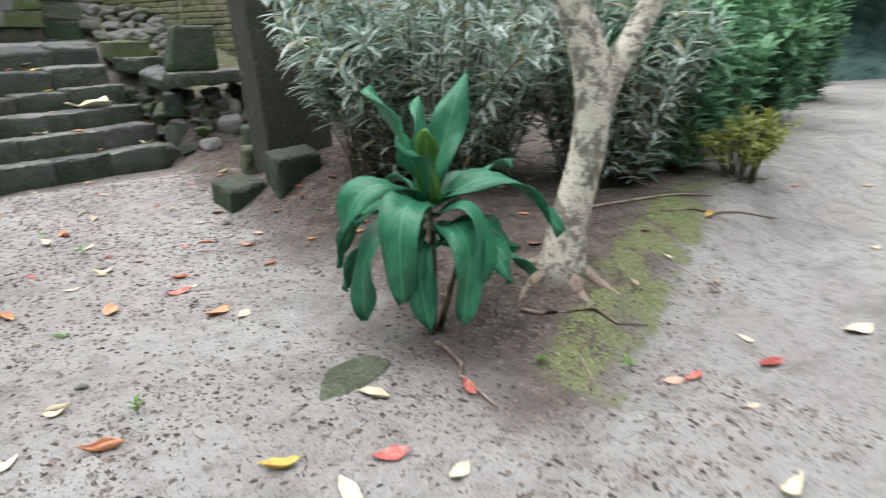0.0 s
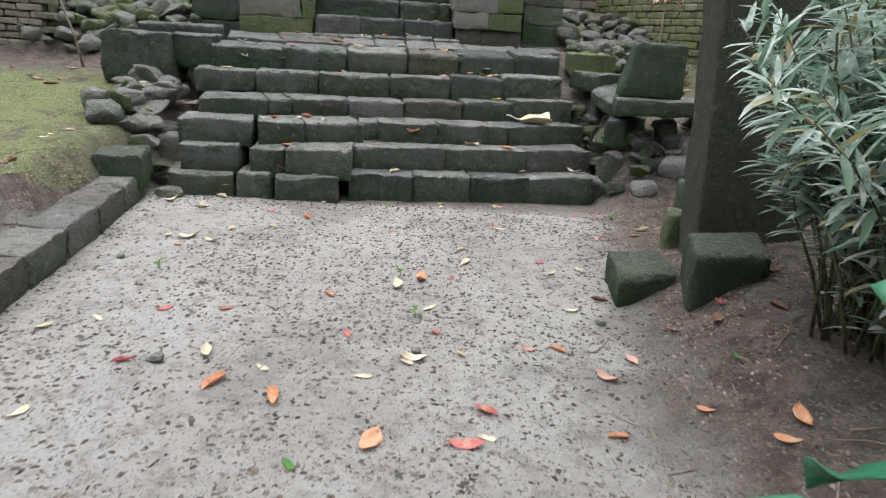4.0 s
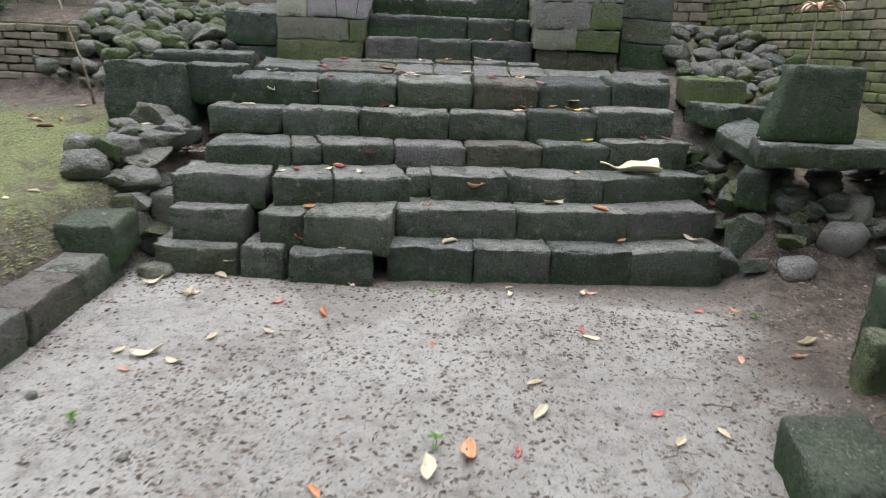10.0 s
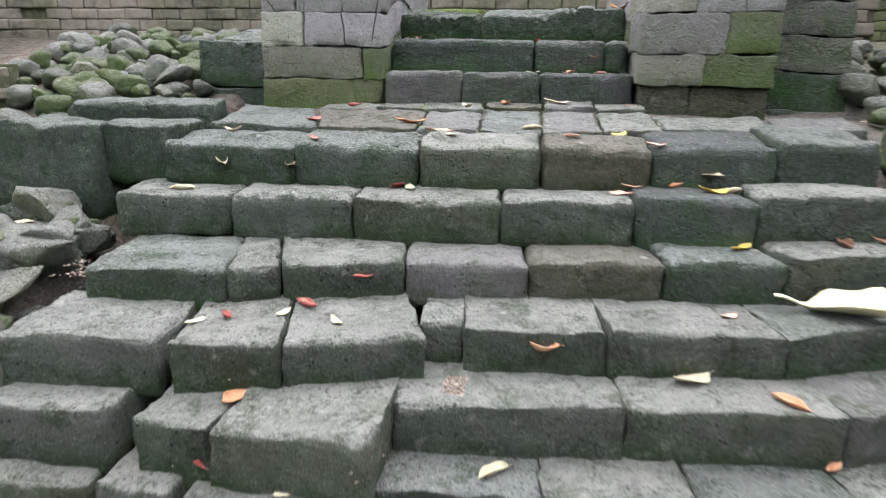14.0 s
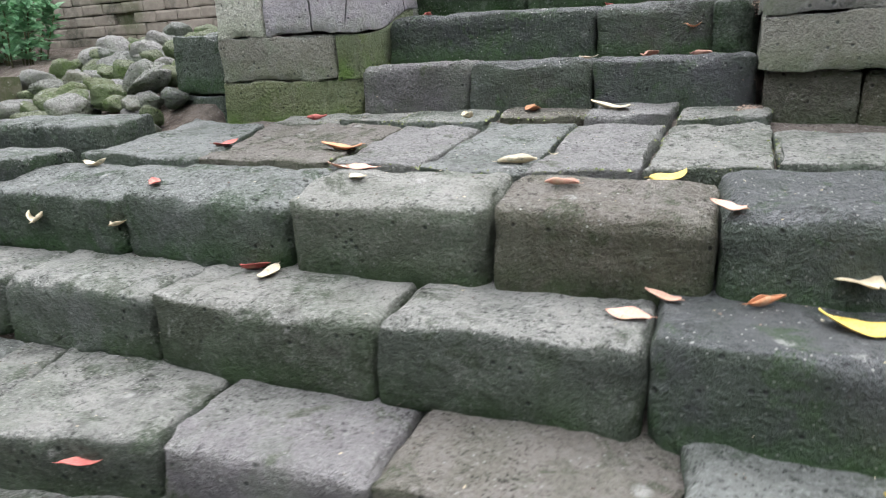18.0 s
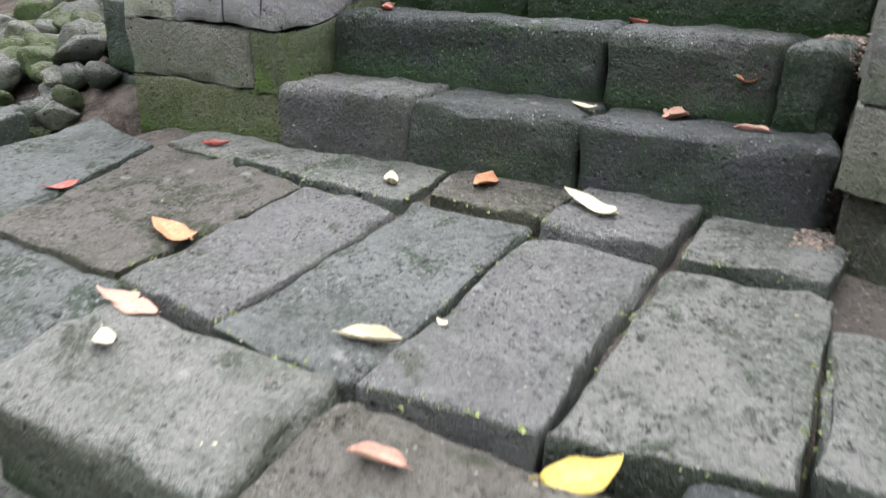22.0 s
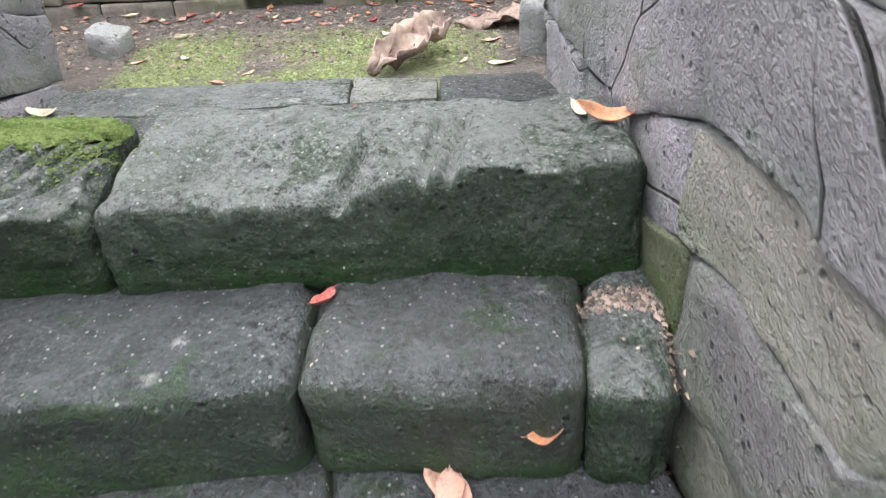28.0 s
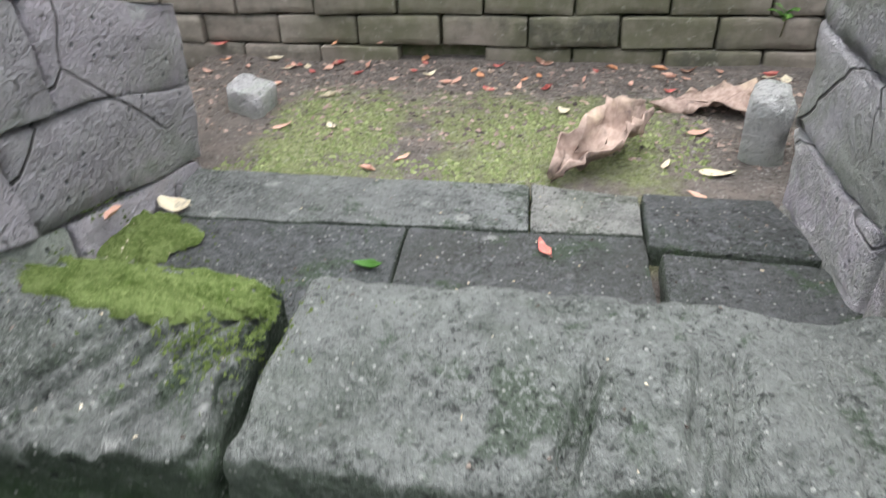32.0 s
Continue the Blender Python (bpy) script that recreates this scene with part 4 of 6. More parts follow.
# ---- brick walls ----
def brick_wall(name, x0, y0, x1, y1, z0, z1, mat, size, label, near, seed, r=0.007, wear=0.006):
    """A wall of bricks from one end to the other; bricks inside near (a stretch along it and a height) are parts, the rest one mesh."""
    a, b = Vector((x0, y0, 0)), Vector((x1, y1, 0))
    e = (b - a).normalized()
    n = Vector((e.y, -e.x, 0))
    length = (b - a).length
    thing = base(name, x0, y0, z0, label, "wall", kind="structure")
    yaw = math.atan2(e.y, e.x)
    bm = bmesh.new()
    bmesh.ops.create_cube(bm, size=1)
    for v in bm.verts:
        v.co = Vector((length * (v.co.x + 0.5), -0.012 + 0.3 * (v.co.y + 0.5) + 0.012, (z1 - z0) * (v.co.z + 0.5)))
    core = child("wall_core", mesh_of(bm, "wall_core"), MORTAR, thing)
    core.rotation_euler = (0, 0, yaw)
    L, H = size
    rng = random.Random(seed)
    kinds = []
    for k in range(4):
        me, _ = block_mesh([(-L / 2 + 0.005, -0.02), (L / 2 - 0.005, -0.02), (L / 2 - 0.005, 0.1), (-L / 2 + 0.005, 0.1)], 0, H - 0.005, r, seed + k, 0.12 if r < 0.01 else 0.05, 0.003, wear)
        me.materials.append(mat)
        kinds.append(me)
    rest, count = [], 0
    z, row = z0, 0
    while z < z1 - 0.01:
        s = (row % 2) * L / 2 - L / 2
        while s < length:
            c = a + e * (s + L / 2) + Vector((0, 0, z))
            jut = rng.uniform(0.0, 0.02)
            m = Matrix.Translation(c + n * (jut - 0.02)) @ Matrix.Rotation(yaw + rng.uniform(-0.02, 0.02), 4, "Z") @ Matrix.Rotation(rng.uniform(-0.016, 0.016), 4, "Y")
            if rng.random() < 0.997 and 0 <= s + L / 2 <= length:
                if near[0] < s < near[1] and z < near[2] and count < 300:
                    ob = new("brick", kinds[rng.randrange(4)])
                    ob.parent = thing
                    ob.matrix_local = Matrix.Translation(-Vector(thing.location)) @ m
                    count += 1
                else:
                    me = kinds[rng.randrange(4)]
                    rest.append(([m @ v.co for v in me.vertices], [tuple(p.vertices) for p in me.polygons]))
            s += L
        z += H
        row += 1
    if rest:
        tagged(child("bricks", joined(rest, "bricks"), mat, thing, (0, 0, 0)), kind="stuff")
    return thing


# ---- stones and rubble ----
LUMPS = [lump_mesh(k, (1, 0.75 + 0.05 * (k % 5), 0.55 + 0.06 * (k % 4)), 3, 0.16 + 0.03 * (k % 3)) for k in range(10)]
ROCKS = [lump_mesh(k + 40, (1, 0.8 + 0.05 * (k % 4), 0.5 + 0.07 * (k % 4)), 4, 0.1, (0.2, 0.36), 0.97) for k in range(10)]
LUMP_SETS = {}
for mat_name, mat, shapes in (("pale", LOOSE_PALE, LUMPS), ("grey", LOOSE_GREY, LUMPS), ("mossy", LOOSE_MOSSY, LUMPS), ("wet", LOOSE_WET, LUMPS), ("rock", LOOSE_GREY, ROCKS), ("slate", LOOSE_WET, ROCKS), ("green", LOOSE_MOSSY, ROCKS)):
    LUMP_SETS[mat_name] = []
    for me in shapes:
        c = me.copy()
        c.materials.append(mat)
        LUMP_SETS[mat_name].append(c)


def river_stone(x, y, z, size, look_name, seed, label, group):
    rng = random.Random(seed)
    ob = new("river_stone", LUMP_SETS[look_name][rng.randrange(10)])
    ob.matrix_world = Matrix.LocRotScale((x, y, z), Euler((rng.uniform(-0.4, 0.4), rng.uniform(-0.4, 0.4), rng.uniform(0, 6.3))), (size, size * rng.uniform(0.85, 1.1), size * rng.uniform(0.85, 1.15)))
    return tagged(ob, label, "stone", group)


STONE_WORDS = {"pale": "pale grey rounded river stone in a rubble heap", "grey": "grey rounded river stone in a rubble heap", "mossy": "green moss-covered river stone in a rubble heap", "wet": "dark damp river stone in a rubble heap", "rock": "grey angular broken stone in a rubble heap", "slate": "dark angular broken stone in a rubble heap", "green": "mossy angular broken stone in a rubble heap"}


def heap(x0, x1, y0, y1, count, sizes, looks, seed, group, layers=0.0, single=1000):
    rng = random.Random(seed)
    put = []
    for k in range(count):
        for _ in range(30):
            x, y, s = rng.uniform(x0, x1), rng.uniform(y0, y1), rng.uniform(*sizes)
            if all((x - a) ** 2 + (y - b) ** 2 > (0.4 * (s + c)) ** 2 for a, b, c in put):
                break
        put.append((x, y, s))
    rest = {}
    for k, (x, y, s) in enumerate(sorted(put, key=lambda p: p[1])):
        kind = looks[rng.randrange(len(looks))]
        z = ground_height(x, y) + s * 0.2 + rng.uniform(0, layers)
        if k < single:
            river_stone(x, y, z, s, kind, seed * 1000 + k, STONE_WORDS[kind], group)
        else:
            m = Matrix.LocRotScale((x, y, z), Euler((rng.uniform(-0.4, 0.4), rng.uniform(-0.4, 0.4), rng.uniform(0, 6.3))), (s, s, s))
            me = LUMPS[rng.randrange(10)]
            rest.setdefault(kind, []).append(([m @ v.co for v in me.vertices], [tuple(p.vertices) for p in me.polygons]))
    for kind, pieces in rest.items():
        me = joined(pieces, "river_stones")
        me.materials.append(LUMP_SETS[kind][0].materials[0])
        tagged(new("river_stones", me), STONE_WORDS[kind].replace("stone ", "stones ").replace("in a", "at the back of a"), "stones", kind="stuff")


def cut_block(name, quad, z0, z1, mat, seed, label, category="stone block", r=0.025, chip=0.02, step=0.04, group=""):
    me, at = block_mesh(quad, z0, z1, r, seed, step, 0.008, chip)
    me.materials.append(mat)
    ob = new(name, me)
    ob.location = at
    return tagged(ob, label, category, group)


heap(-2.3, -0.55, 8.5, 10.4, 190, (0.13, 0.29), ("mossy", "grey", "mossy", "wet", "grey"), 11, "mossy river stones beside the gate", 0.08, 85)
heap(-0.62, 0.1, 6.55, 7.5, 70, (0.16, 0.38), ("rock", "slate", "rock", "green", "grey"), 12, "rubble on the flank beside the terrace", 0.05)
broad = river_stone(-0.3, 7.2, 0.66, 0.58, "rock", 78, "broad pale broken stone in the rubble beside the steps", "rubble on the flank beside the terrace")
broad.matrix_world = Matrix.LocRotScale((-0.32, 7.18, 0.6), Euler((0.15, -0.12, 0.4)), (0.66, 0.5, 0.4))
heap(3.3, 3.58, 7.35, 8.1, 16, (0.18, 0.3), ("slate", "green", "slate"), 17, "rubble beside the step ends", 0.02)
heap(3.75, 4.9, 6.95, 7.35, 42, (0.16, 0.27), ("slate", "grey", "slate", "rock"), 13, "rubble under the flat slab", 0.03)
heap(3.44, 3.85, 6.8, 7.9, 34, (0.18, 0.36), ("slate", "green", "slate"), 14, "rubble beside the step ends", 0.02)
heap(3.45, 4.6, 8.55, 10.6, 95, (0.14, 0.32), ("grey", "wet", "grey", "mossy"), 15, "river stones behind the flank", 0.05, 40)

cut_block("boulder", [(-0.94, 7.56), (-0.35, 7.54), (-0.3, 7.95), (-0.98, 8.0)], 0.66, 1.125, STONE_WET, 90, "large dark hewn stone block with moss patches", r=0.05, chip=0.06)
cut_block("stone_beam", [(-0.36, 7.66), (0.05, 7.7), (0.02, 8.0), (-0.34, 7.96)], 0.82, 1.135, STONE_WET, 91, "long dark stone beam lying beside the landing", r=0.03)
cut_block("stone_beam", [(-0.8, 8.0), (-0.02, 8.1), (-0.12, 8.45), (-0.85, 8.35)], 0.95, 1.215, STONE_WET, 92, "long dark stone beam lying beside the landing", r=0.03)
cut_block("kerb_block", [(-0.35, 6.02), (0.0, 6.03), (-0.08, 6.46), (-0.4, 6.42)], 0.1, 0.335, STONE_GREEN, 93, "dark squared stone block closing the kerb")
cut_block("kerb_block", [(-0.12, 6.62), (0.07, 6.64), (0.06, 6.9), (-0.12, 6.88)], 0.0, 0.38, STONE_GREY, 94, "grey squared stone standing beside the first steps")
cut_block("kerb_block", [(-0.3, 6.5), (-0.13, 6.54), (-0.13, 6.8), (-0.3, 6.78)], 0.05, 0.38, STONE_MOSSY, 95, "mossy squared stone beside the kerb block")
cut_block("flat_slab", [(3.5, 6.82), (4.5, 6.88), (4.56, 7.3), (3.58, 7.25)], 0.73, 0.875, STONE, 96, "flat green-grey stone slab on river stones", "stone slab", 0.02, 0.02)
cut_block("mossy_block", [(3.36, 8.14), (3.82, 8.18), (3.8, 8.52), (3.36, 8.48)], 0.95, 1.165, STONE_MOSSY, 97, "bright moss-covered stone block at the landing end")


def flank_slab():
    """The long slab that slopes down the flank beside the steps."""
    me, at = block_mesh([(3.46, 7.62), (3.64, 7.2), (3.95, 7.4), (3.75, 7.85)], 0.63, 0.77, 0.018, 98, 0.035, 0.01, 0.035)
    for v in me.vertices:
        v.co.z += 0.24 * (v.co.y + at[1] - 7.2)
    me.materials.append(STONE_WET)
    ob = new("flank_slab", me)
    ob.location = at
    tagged(ob, "rough grey-green stone slab sloping down beside the steps", "stone slab")


flank_slab()
cut_block("flank_block", [(3.36, 8.08), (3.55, 7.7), (3.9, 7.92), (3.7, 8.3)], 0.84, 1.0, STONE_WET, 99, "dark squared stone lying on the stair flank", r=0.02, chip=0.03)
cut_block("flank_block", [(3.5, 7.12), (3.66, 7.02), (3.8, 7.24), (3.62, 7.38)], 0.42, 0.66, STONE_WET, 103, "small dark squared stone on the stair flank", r=0.025, chip=0.04)
RUBBLE = "loose stones beside the step ends"
for k, (x, y, z, kind, size, turn, words) in enumerate([
        (3.585, 7.02, 0.26, "slate", (0.3, 0.26, 0.72), (0.1, 0.25, 0.3), "dark wedge-shaped stone leaning on the step end"),
        (3.78, 7.16, 0.47, "green", (0.5, 0.36, 0.46), (0.1, 0.1, 0.2), "broad mossy boulder under the flat slab"),
        (3.9, 6.96, 0.3, "slate", (0.3, 0.24, 0.3), (0.3, 0.5, 1.0), "dark angular stone lying in the rubble"),
        (4.1, 7.08, 0.5, "rock", (0.3, 0.24, 0.34), (0.2, -0.2, 0.4), "pale angular stone below the flat slab"),
        (4.2, 7.02, 0.45, "pale", (0.2, 0.22, 0.4), (0.1, 0.3, 0.9), "upright pale stone below the flat slab"),
        (4.08, 6.93, 0.33, "pale", (0.28, 0.26, 0.38), (-0.2, 0.3, 0.2), "pale egg-shaped stone in the rubble"),
        (4.32, 6.95, 0.4, "rock", (0.3, 0.26, 0.3), (0.2, 0.1, 1.3), "grey broken stone in the rubble"),
        (4.36, 6.78, 0.3, "rock", (0.26, 0.24, 0.34), (0.1, 0.4, 2.1), "grey broken stone beside the post"),
        (4.35, 6.92, 0.68, "pale", (0.16, 0.18, 0.24), (0.2, 0.3, 0.3), "small pale stone at the end of the flat slab"),
        (3.82, 6.78, 0.13, "pale", (0.29, 0.25, 0.3), (0.15, -0.1, 0.4), "pale angular stone lying at the step end")]):
    ob = river_stone(x, y, z, 0.3, kind, 2400 + k, words, RUBBLE)
    ob.matrix_world = Matrix.LocRotScale((x, y, z), Euler(turn), size)


def stele():
    """The tapering upright stone on the flat slab."""
    me, at = block_mesh([(3.53, 6.86), (4.1, 6.98), (4.07, 7.17), (3.52, 7.05)], 0.872, 1.31, 0.035, 101, 0.04, 0.006, 0.012)
    for v in me.vertices:
        k = 1 - 0.24 * (v.co.z / 0.45)
        v.co.x = v.co.x * k + 0.17 * (1 - k)
        v.co.y *= k
    me.materials.append(STONE_GREEN)
    ob = new("upright_stone", me)
    ob.location = at
    tagged(ob, "tapering dark green upright stone on a flat slab", "stone block")


stele()

# ---- kerb of the terrace ----
kerb = base("kerb", 0.0, 4.5, 0.0, "low kerb of grey stones along the raised terrace", "kerb", kind="structure")
for k in range(11):
    ya = 6.2 - k * 0.46
    cutx, cutb = -0.01 + 0.118 * (5.82 - ya), -0.01 + 0.118 * (6.27 - ya)
    me, at = block_mesh([(cutb - 0.26, ya - 0.45), (cutb, ya - 0.45), (cutx, ya), (cutx - 0.26, ya)], -0.05, 0.18, 0.018, 200 + k, 0.04, chip=0.014)
    child("kerb_stone", me, (STONE, STONE_BROWN, STONE_GREY)[k % 3], kerb, at)

# ---- leaning post with its foot stones ----
def post():
    thing = base("stone_post", 3.75, 5.1, 0.0, "tall dark weathered stone post leaning slightly, streaked with lichen", "post")
    me, at = block_mesh([(3.53, 4.85), (4.22, 5.0), (4.15, 5.45), (3.59, 5.3)], 0.0, 2.9, 0.025, 300, 0.07, 0.006, 0.014)
    for v in me.vertices:
        v.co.x = v.co.x * (1 - 0.03 * v.co.z) - 0.075 * v.co.z
    child("shaft", me, STONE_POST, thing, at)
    me, at = block_mesh([(3.27, 4.26), (3.65, 4.31), (3.78, 4.76), (3.37, 4.67)], 0.0, 0.4, 0.03, 301, 0.05, 0.006, 0.014)
    child("foot_stone", me, STONE_GREEN, thing, at, "dark squared foot stone")


STONE_POST = stone_material("dark_post_stone", (0.038, 0.04, 0.034), (0.1, 0.102, 0.084), (0.36, 0.36, 0.33), (0.055, 0.085, 0.028), 0.46, 0.4)
post()
cut_block("moss_block", [(3.02, 4.51), (3.325, 4.575), (3.38, 5.03), (3.07, 4.965)], -0.01, 0.185, STONE_GREEN, 302, "small mossy square stone block beside the post")
cut_block("mossy_stone", [(3.53, 5.36), (3.67, 5.36), (3.68, 5.5), (3.55, 5.52)], 0.0, 0.32, STONE_MOSSY, 303, "upright bright mossy stone leaning on the post foot", r=0.03, chip=0.03)
cut_block("mossy_stone", [(3.68, 5.58), (3.88, 5.56), (3.89, 5.8), (3.71, 5.82)], 0.0, 0.46, STONE_GREEN, 304, "dark mossy stone standing behind the post foot", r=0.03, chip=0.03)


# ---- plants ----
def leaf_strip(length, width, droop, fold=0.25, wave=0.02, seed=0, n=10, m=4, tip=0.75, lift=0.6, hang=False):
    """A strap-shaped leaf along +x that rises, then droops."""
    verts, faces = [], []
    pos = Vector((0, 0, 0))
    angle = lift
    for i in range(n + 1):
        t = i / n
        w = width * (math.sin(math.pi * min(1.0, t ** tip * 0.94 + 0.05)) ** 0.7) * 0.5
        for j in range(m + 1):
            s = j / m * 2 - 1
            side = s * w
            z = abs(s) * w * fold + wave * math.sin(t * 9 + s * 2 + seed) * abs(s)
            verts.append(pos + Vector((-math.sin(angle) * z, side, math.cos(angle) * z)))
        pos = pos + Vector((math.cos(angle), 0, math.sin(angle))) * (length / n)
        angle -= droop / n * (2.55 * math.exp(-((t - 0.34) / 0.22) ** 2) if hang else 0.5 + t)
    for i in range(n):
        for j in range(m):
            a = i * (m + 1) + j
            faces.append((a, a + 1, a + m + 2, a + m + 1))
    return verts, faces


def solid(me, thick=0.003):
    """A leaf blade of real thickness."""
    bm = bmesh.new()
    bm.from_mesh(me)
    bmesh.ops.recalc_face_normals(bm, faces=bm.faces)
    bmesh.ops.solidify(bm, geom=bm.faces[:], thickness=thick)
    bm.to_mesh(me)
    bm.free()
    return smooth(me)


def broad_leaf_plant(x, y, seed):
    z = ground_height(x, y)
    thing = base("broad_leaf_plant", x, y, z, "broad-leaved green shrub with long drooping leaves on the path edge", "plant")
    rng = random.Random(seed)
    child("stem", joined([tube([(0, 0, -0.03), (0.02, 0.01, 0.25), (0.03, 0.02, 0.42), (0.02, 0.03, 0.6)], [0.02, 0.018, 0.015, 0.01]), tube([(0.03, 0, -0.03), (0.1, -0.02, 0.2), (0.14, -0.06, 0.42)], [0.014, 0.012, 0.01])], "stem"), STEM, thing)
    leaves = [(0.5, 140, 0.36, 0.125, 1.25, 0.35), (0.52, 30, 0.37, 0.115, 1.3, 0.3), (0.47, -110, 0.26, 0.085, 1.35, 0.4), (0.45, 0, 0.33, 0.1, 0.6, 0.9),
              (0.46, -40, 0.5, 0.12, 0.6, 1.5), (0.46, 160, 0.48, 0.115, 0.75, 2.2), (0.42, 175, 0.25, 0.08, 0.4, 0.8), (0.45, -150, 0.46, 0.145, 0.5, 2.1)]
    leaves += [(0.36, -175, 0.46, 0.13, 0.3, 2.0), (0.3, -140, 0.34, 0.1, 0.1, 1.6), (0.36, -105, 0.44, 0.135, 0.45, 2.0), (0.42, -90, 0.4, 0.12, 0.55, 2.1),
               (0.36, -70, 0.33, 0.1, 0.3, 1.3), (0.34, -30, 0.3, 0.09, 0.4, 1.2), (0.3, -50, 0.32, 0.1, 0.1, 1.0), (0.26, 10, 0.28, 0.09, 0.3, 0.8)]
    leaves += [(0.42, 90, 0.4, 0.11, 0.7, 1.4), (0.38, 115, 0.4, 0.1, 0.5, 1.5), (0.3, 140, 0.36, 0.1, 0.4, 1.6), (0.5, 80, 0.32, 0.1, 1.2, 0.4), (0.48, -165, 0.28, 0.09, 1.1, 0.7)]
    for k, (high, yaw, length, width, lift, droop) in enumerate(leaves):
        v, f = leaf_strip(length, width, droop, 0.16, 0.024, k, n=14, tip=1.0, lift=lift, hang=droop > 1.1)
        ob = child("leaf", solid(joined([(v, f)], "leaf"), 0.0025), LEAF_YOUNG if k == 2 else LEAF_GREEN, thing)
        yaw = radians(yaw) + rng.uniform(-0.1, 0.1)
        ob.scale = (1.3, 1.22, 1.3)
        ob.location = (0.02 + 0.03 * math.cos(yaw), 0.02 + 0.03 * math.sin(yaw), high + 0.09)
        ob.rotation_euler = (rng.uniform(-0.25, 0.25), 0, yaw)
    return thing


def small_leaf(p, d, up, length, width):
    """A narrow pointed leaf as six faces with a fold."""
    side = d.cross(up).normalized()
    nrm = side.cross(d)
    a = p + d * length * 0.3
    b = p + d * length * 0.7 - nrm * length * 0.05
    tip = p + d * length - nrm * length * 0.14
    fold = nrm * width * 0.18
    v = [p, a + side * width * 0.5 + fold, a, a - side * width * 0.5 + fold, b + side * width * 0.42 + fold, b, b - side * width * 0.42 + fold, tip]
    f = [(0, 2, 1), (0, 3, 2), (1, 2, 5, 4), (2, 3, 6, 5), (4, 5, 7), (5, 6, 7)]
    return v, f


def bush(name, x, y, rx, ry, top, stems, whorls, size, mat, label, seed, low=0.25, width=0.17, wood=STEM, spread=1.0, root=0.4):
    """A bush of many stems, each with rings of leaves, with gaps between."""
    z = ground_height(x, y)
    thing = base(name, x, y, z, label, "shrub")
    rng = random.Random(seed)
    limbs, leaves = [], []
    for k in range(stems):
        a, q = rng.uniform(0, 6.283), math.sqrt(rng.random())
        foot = Vector((math.cos(a) * q * rx * root, math.sin(a) * q * ry * root, -0.03))
        high = top * rng.uniform(0.55, 1.0) * (1 - 0.35 * q)
        head = Vector((math.cos(a) * q * rx * spread + rng.uniform(-0.1, 0.1), math.sin(a) * q * ry * spread + rng.uniform(-0.1, 0.1), high))
        bend = foot.lerp(head, 0.5) + Vector((rng.uniform(-0.1, 0.1), rng.uniform(-0.1, 0.1), 0.12))
        pts = [foot, foot.lerp(bend, 0.5) + Vector((0, 0, 0.04)), bend, bend.lerp(head, 0.5) + Vector((0, 0, 0.03)), head]
        limbs.append(tube(pts, [0.008, 0.007, 0.006, 0.004, 0.002], 5))
        for w in range(whorls):
            t = low + (1 - low) * (w + rng.random()) / whorls
            i = min(3, int(t * 4))
            p = pts[i].lerp(pts[i + 1], t * 4 - i)
            axis = (pts[i + 1] - pts[i]).normalized()
            for n in range(rng.randint(3, 5)):
                b = rng.uniform(0, 6.283)
                side = axis.orthogonal().normalized()
                out = (Matrix.Rotation(b, 3, axis) @ side) * rng.uniform(0.6, 1.1) + axis * rng.uniform(0.2, 0.9)
                out = (out + Vector((0, 0, rng.uniform(-0.35, 0.15)))).normalized()
                L = size * rng.uniform(0.65, 1.25)
                leaves.append(small_leaf(p, out, Vector((rng.uniform(-0.3, 0.3), rng.uniform(-0.3, 0.3), 1)), L, L * width))
    child("branchwork", joined(limbs, "branchwork"), wood, thing)
    tagged(child("foliage", joined(leaves, "foliage"), mat, thing), kind="stuff")
    return thing


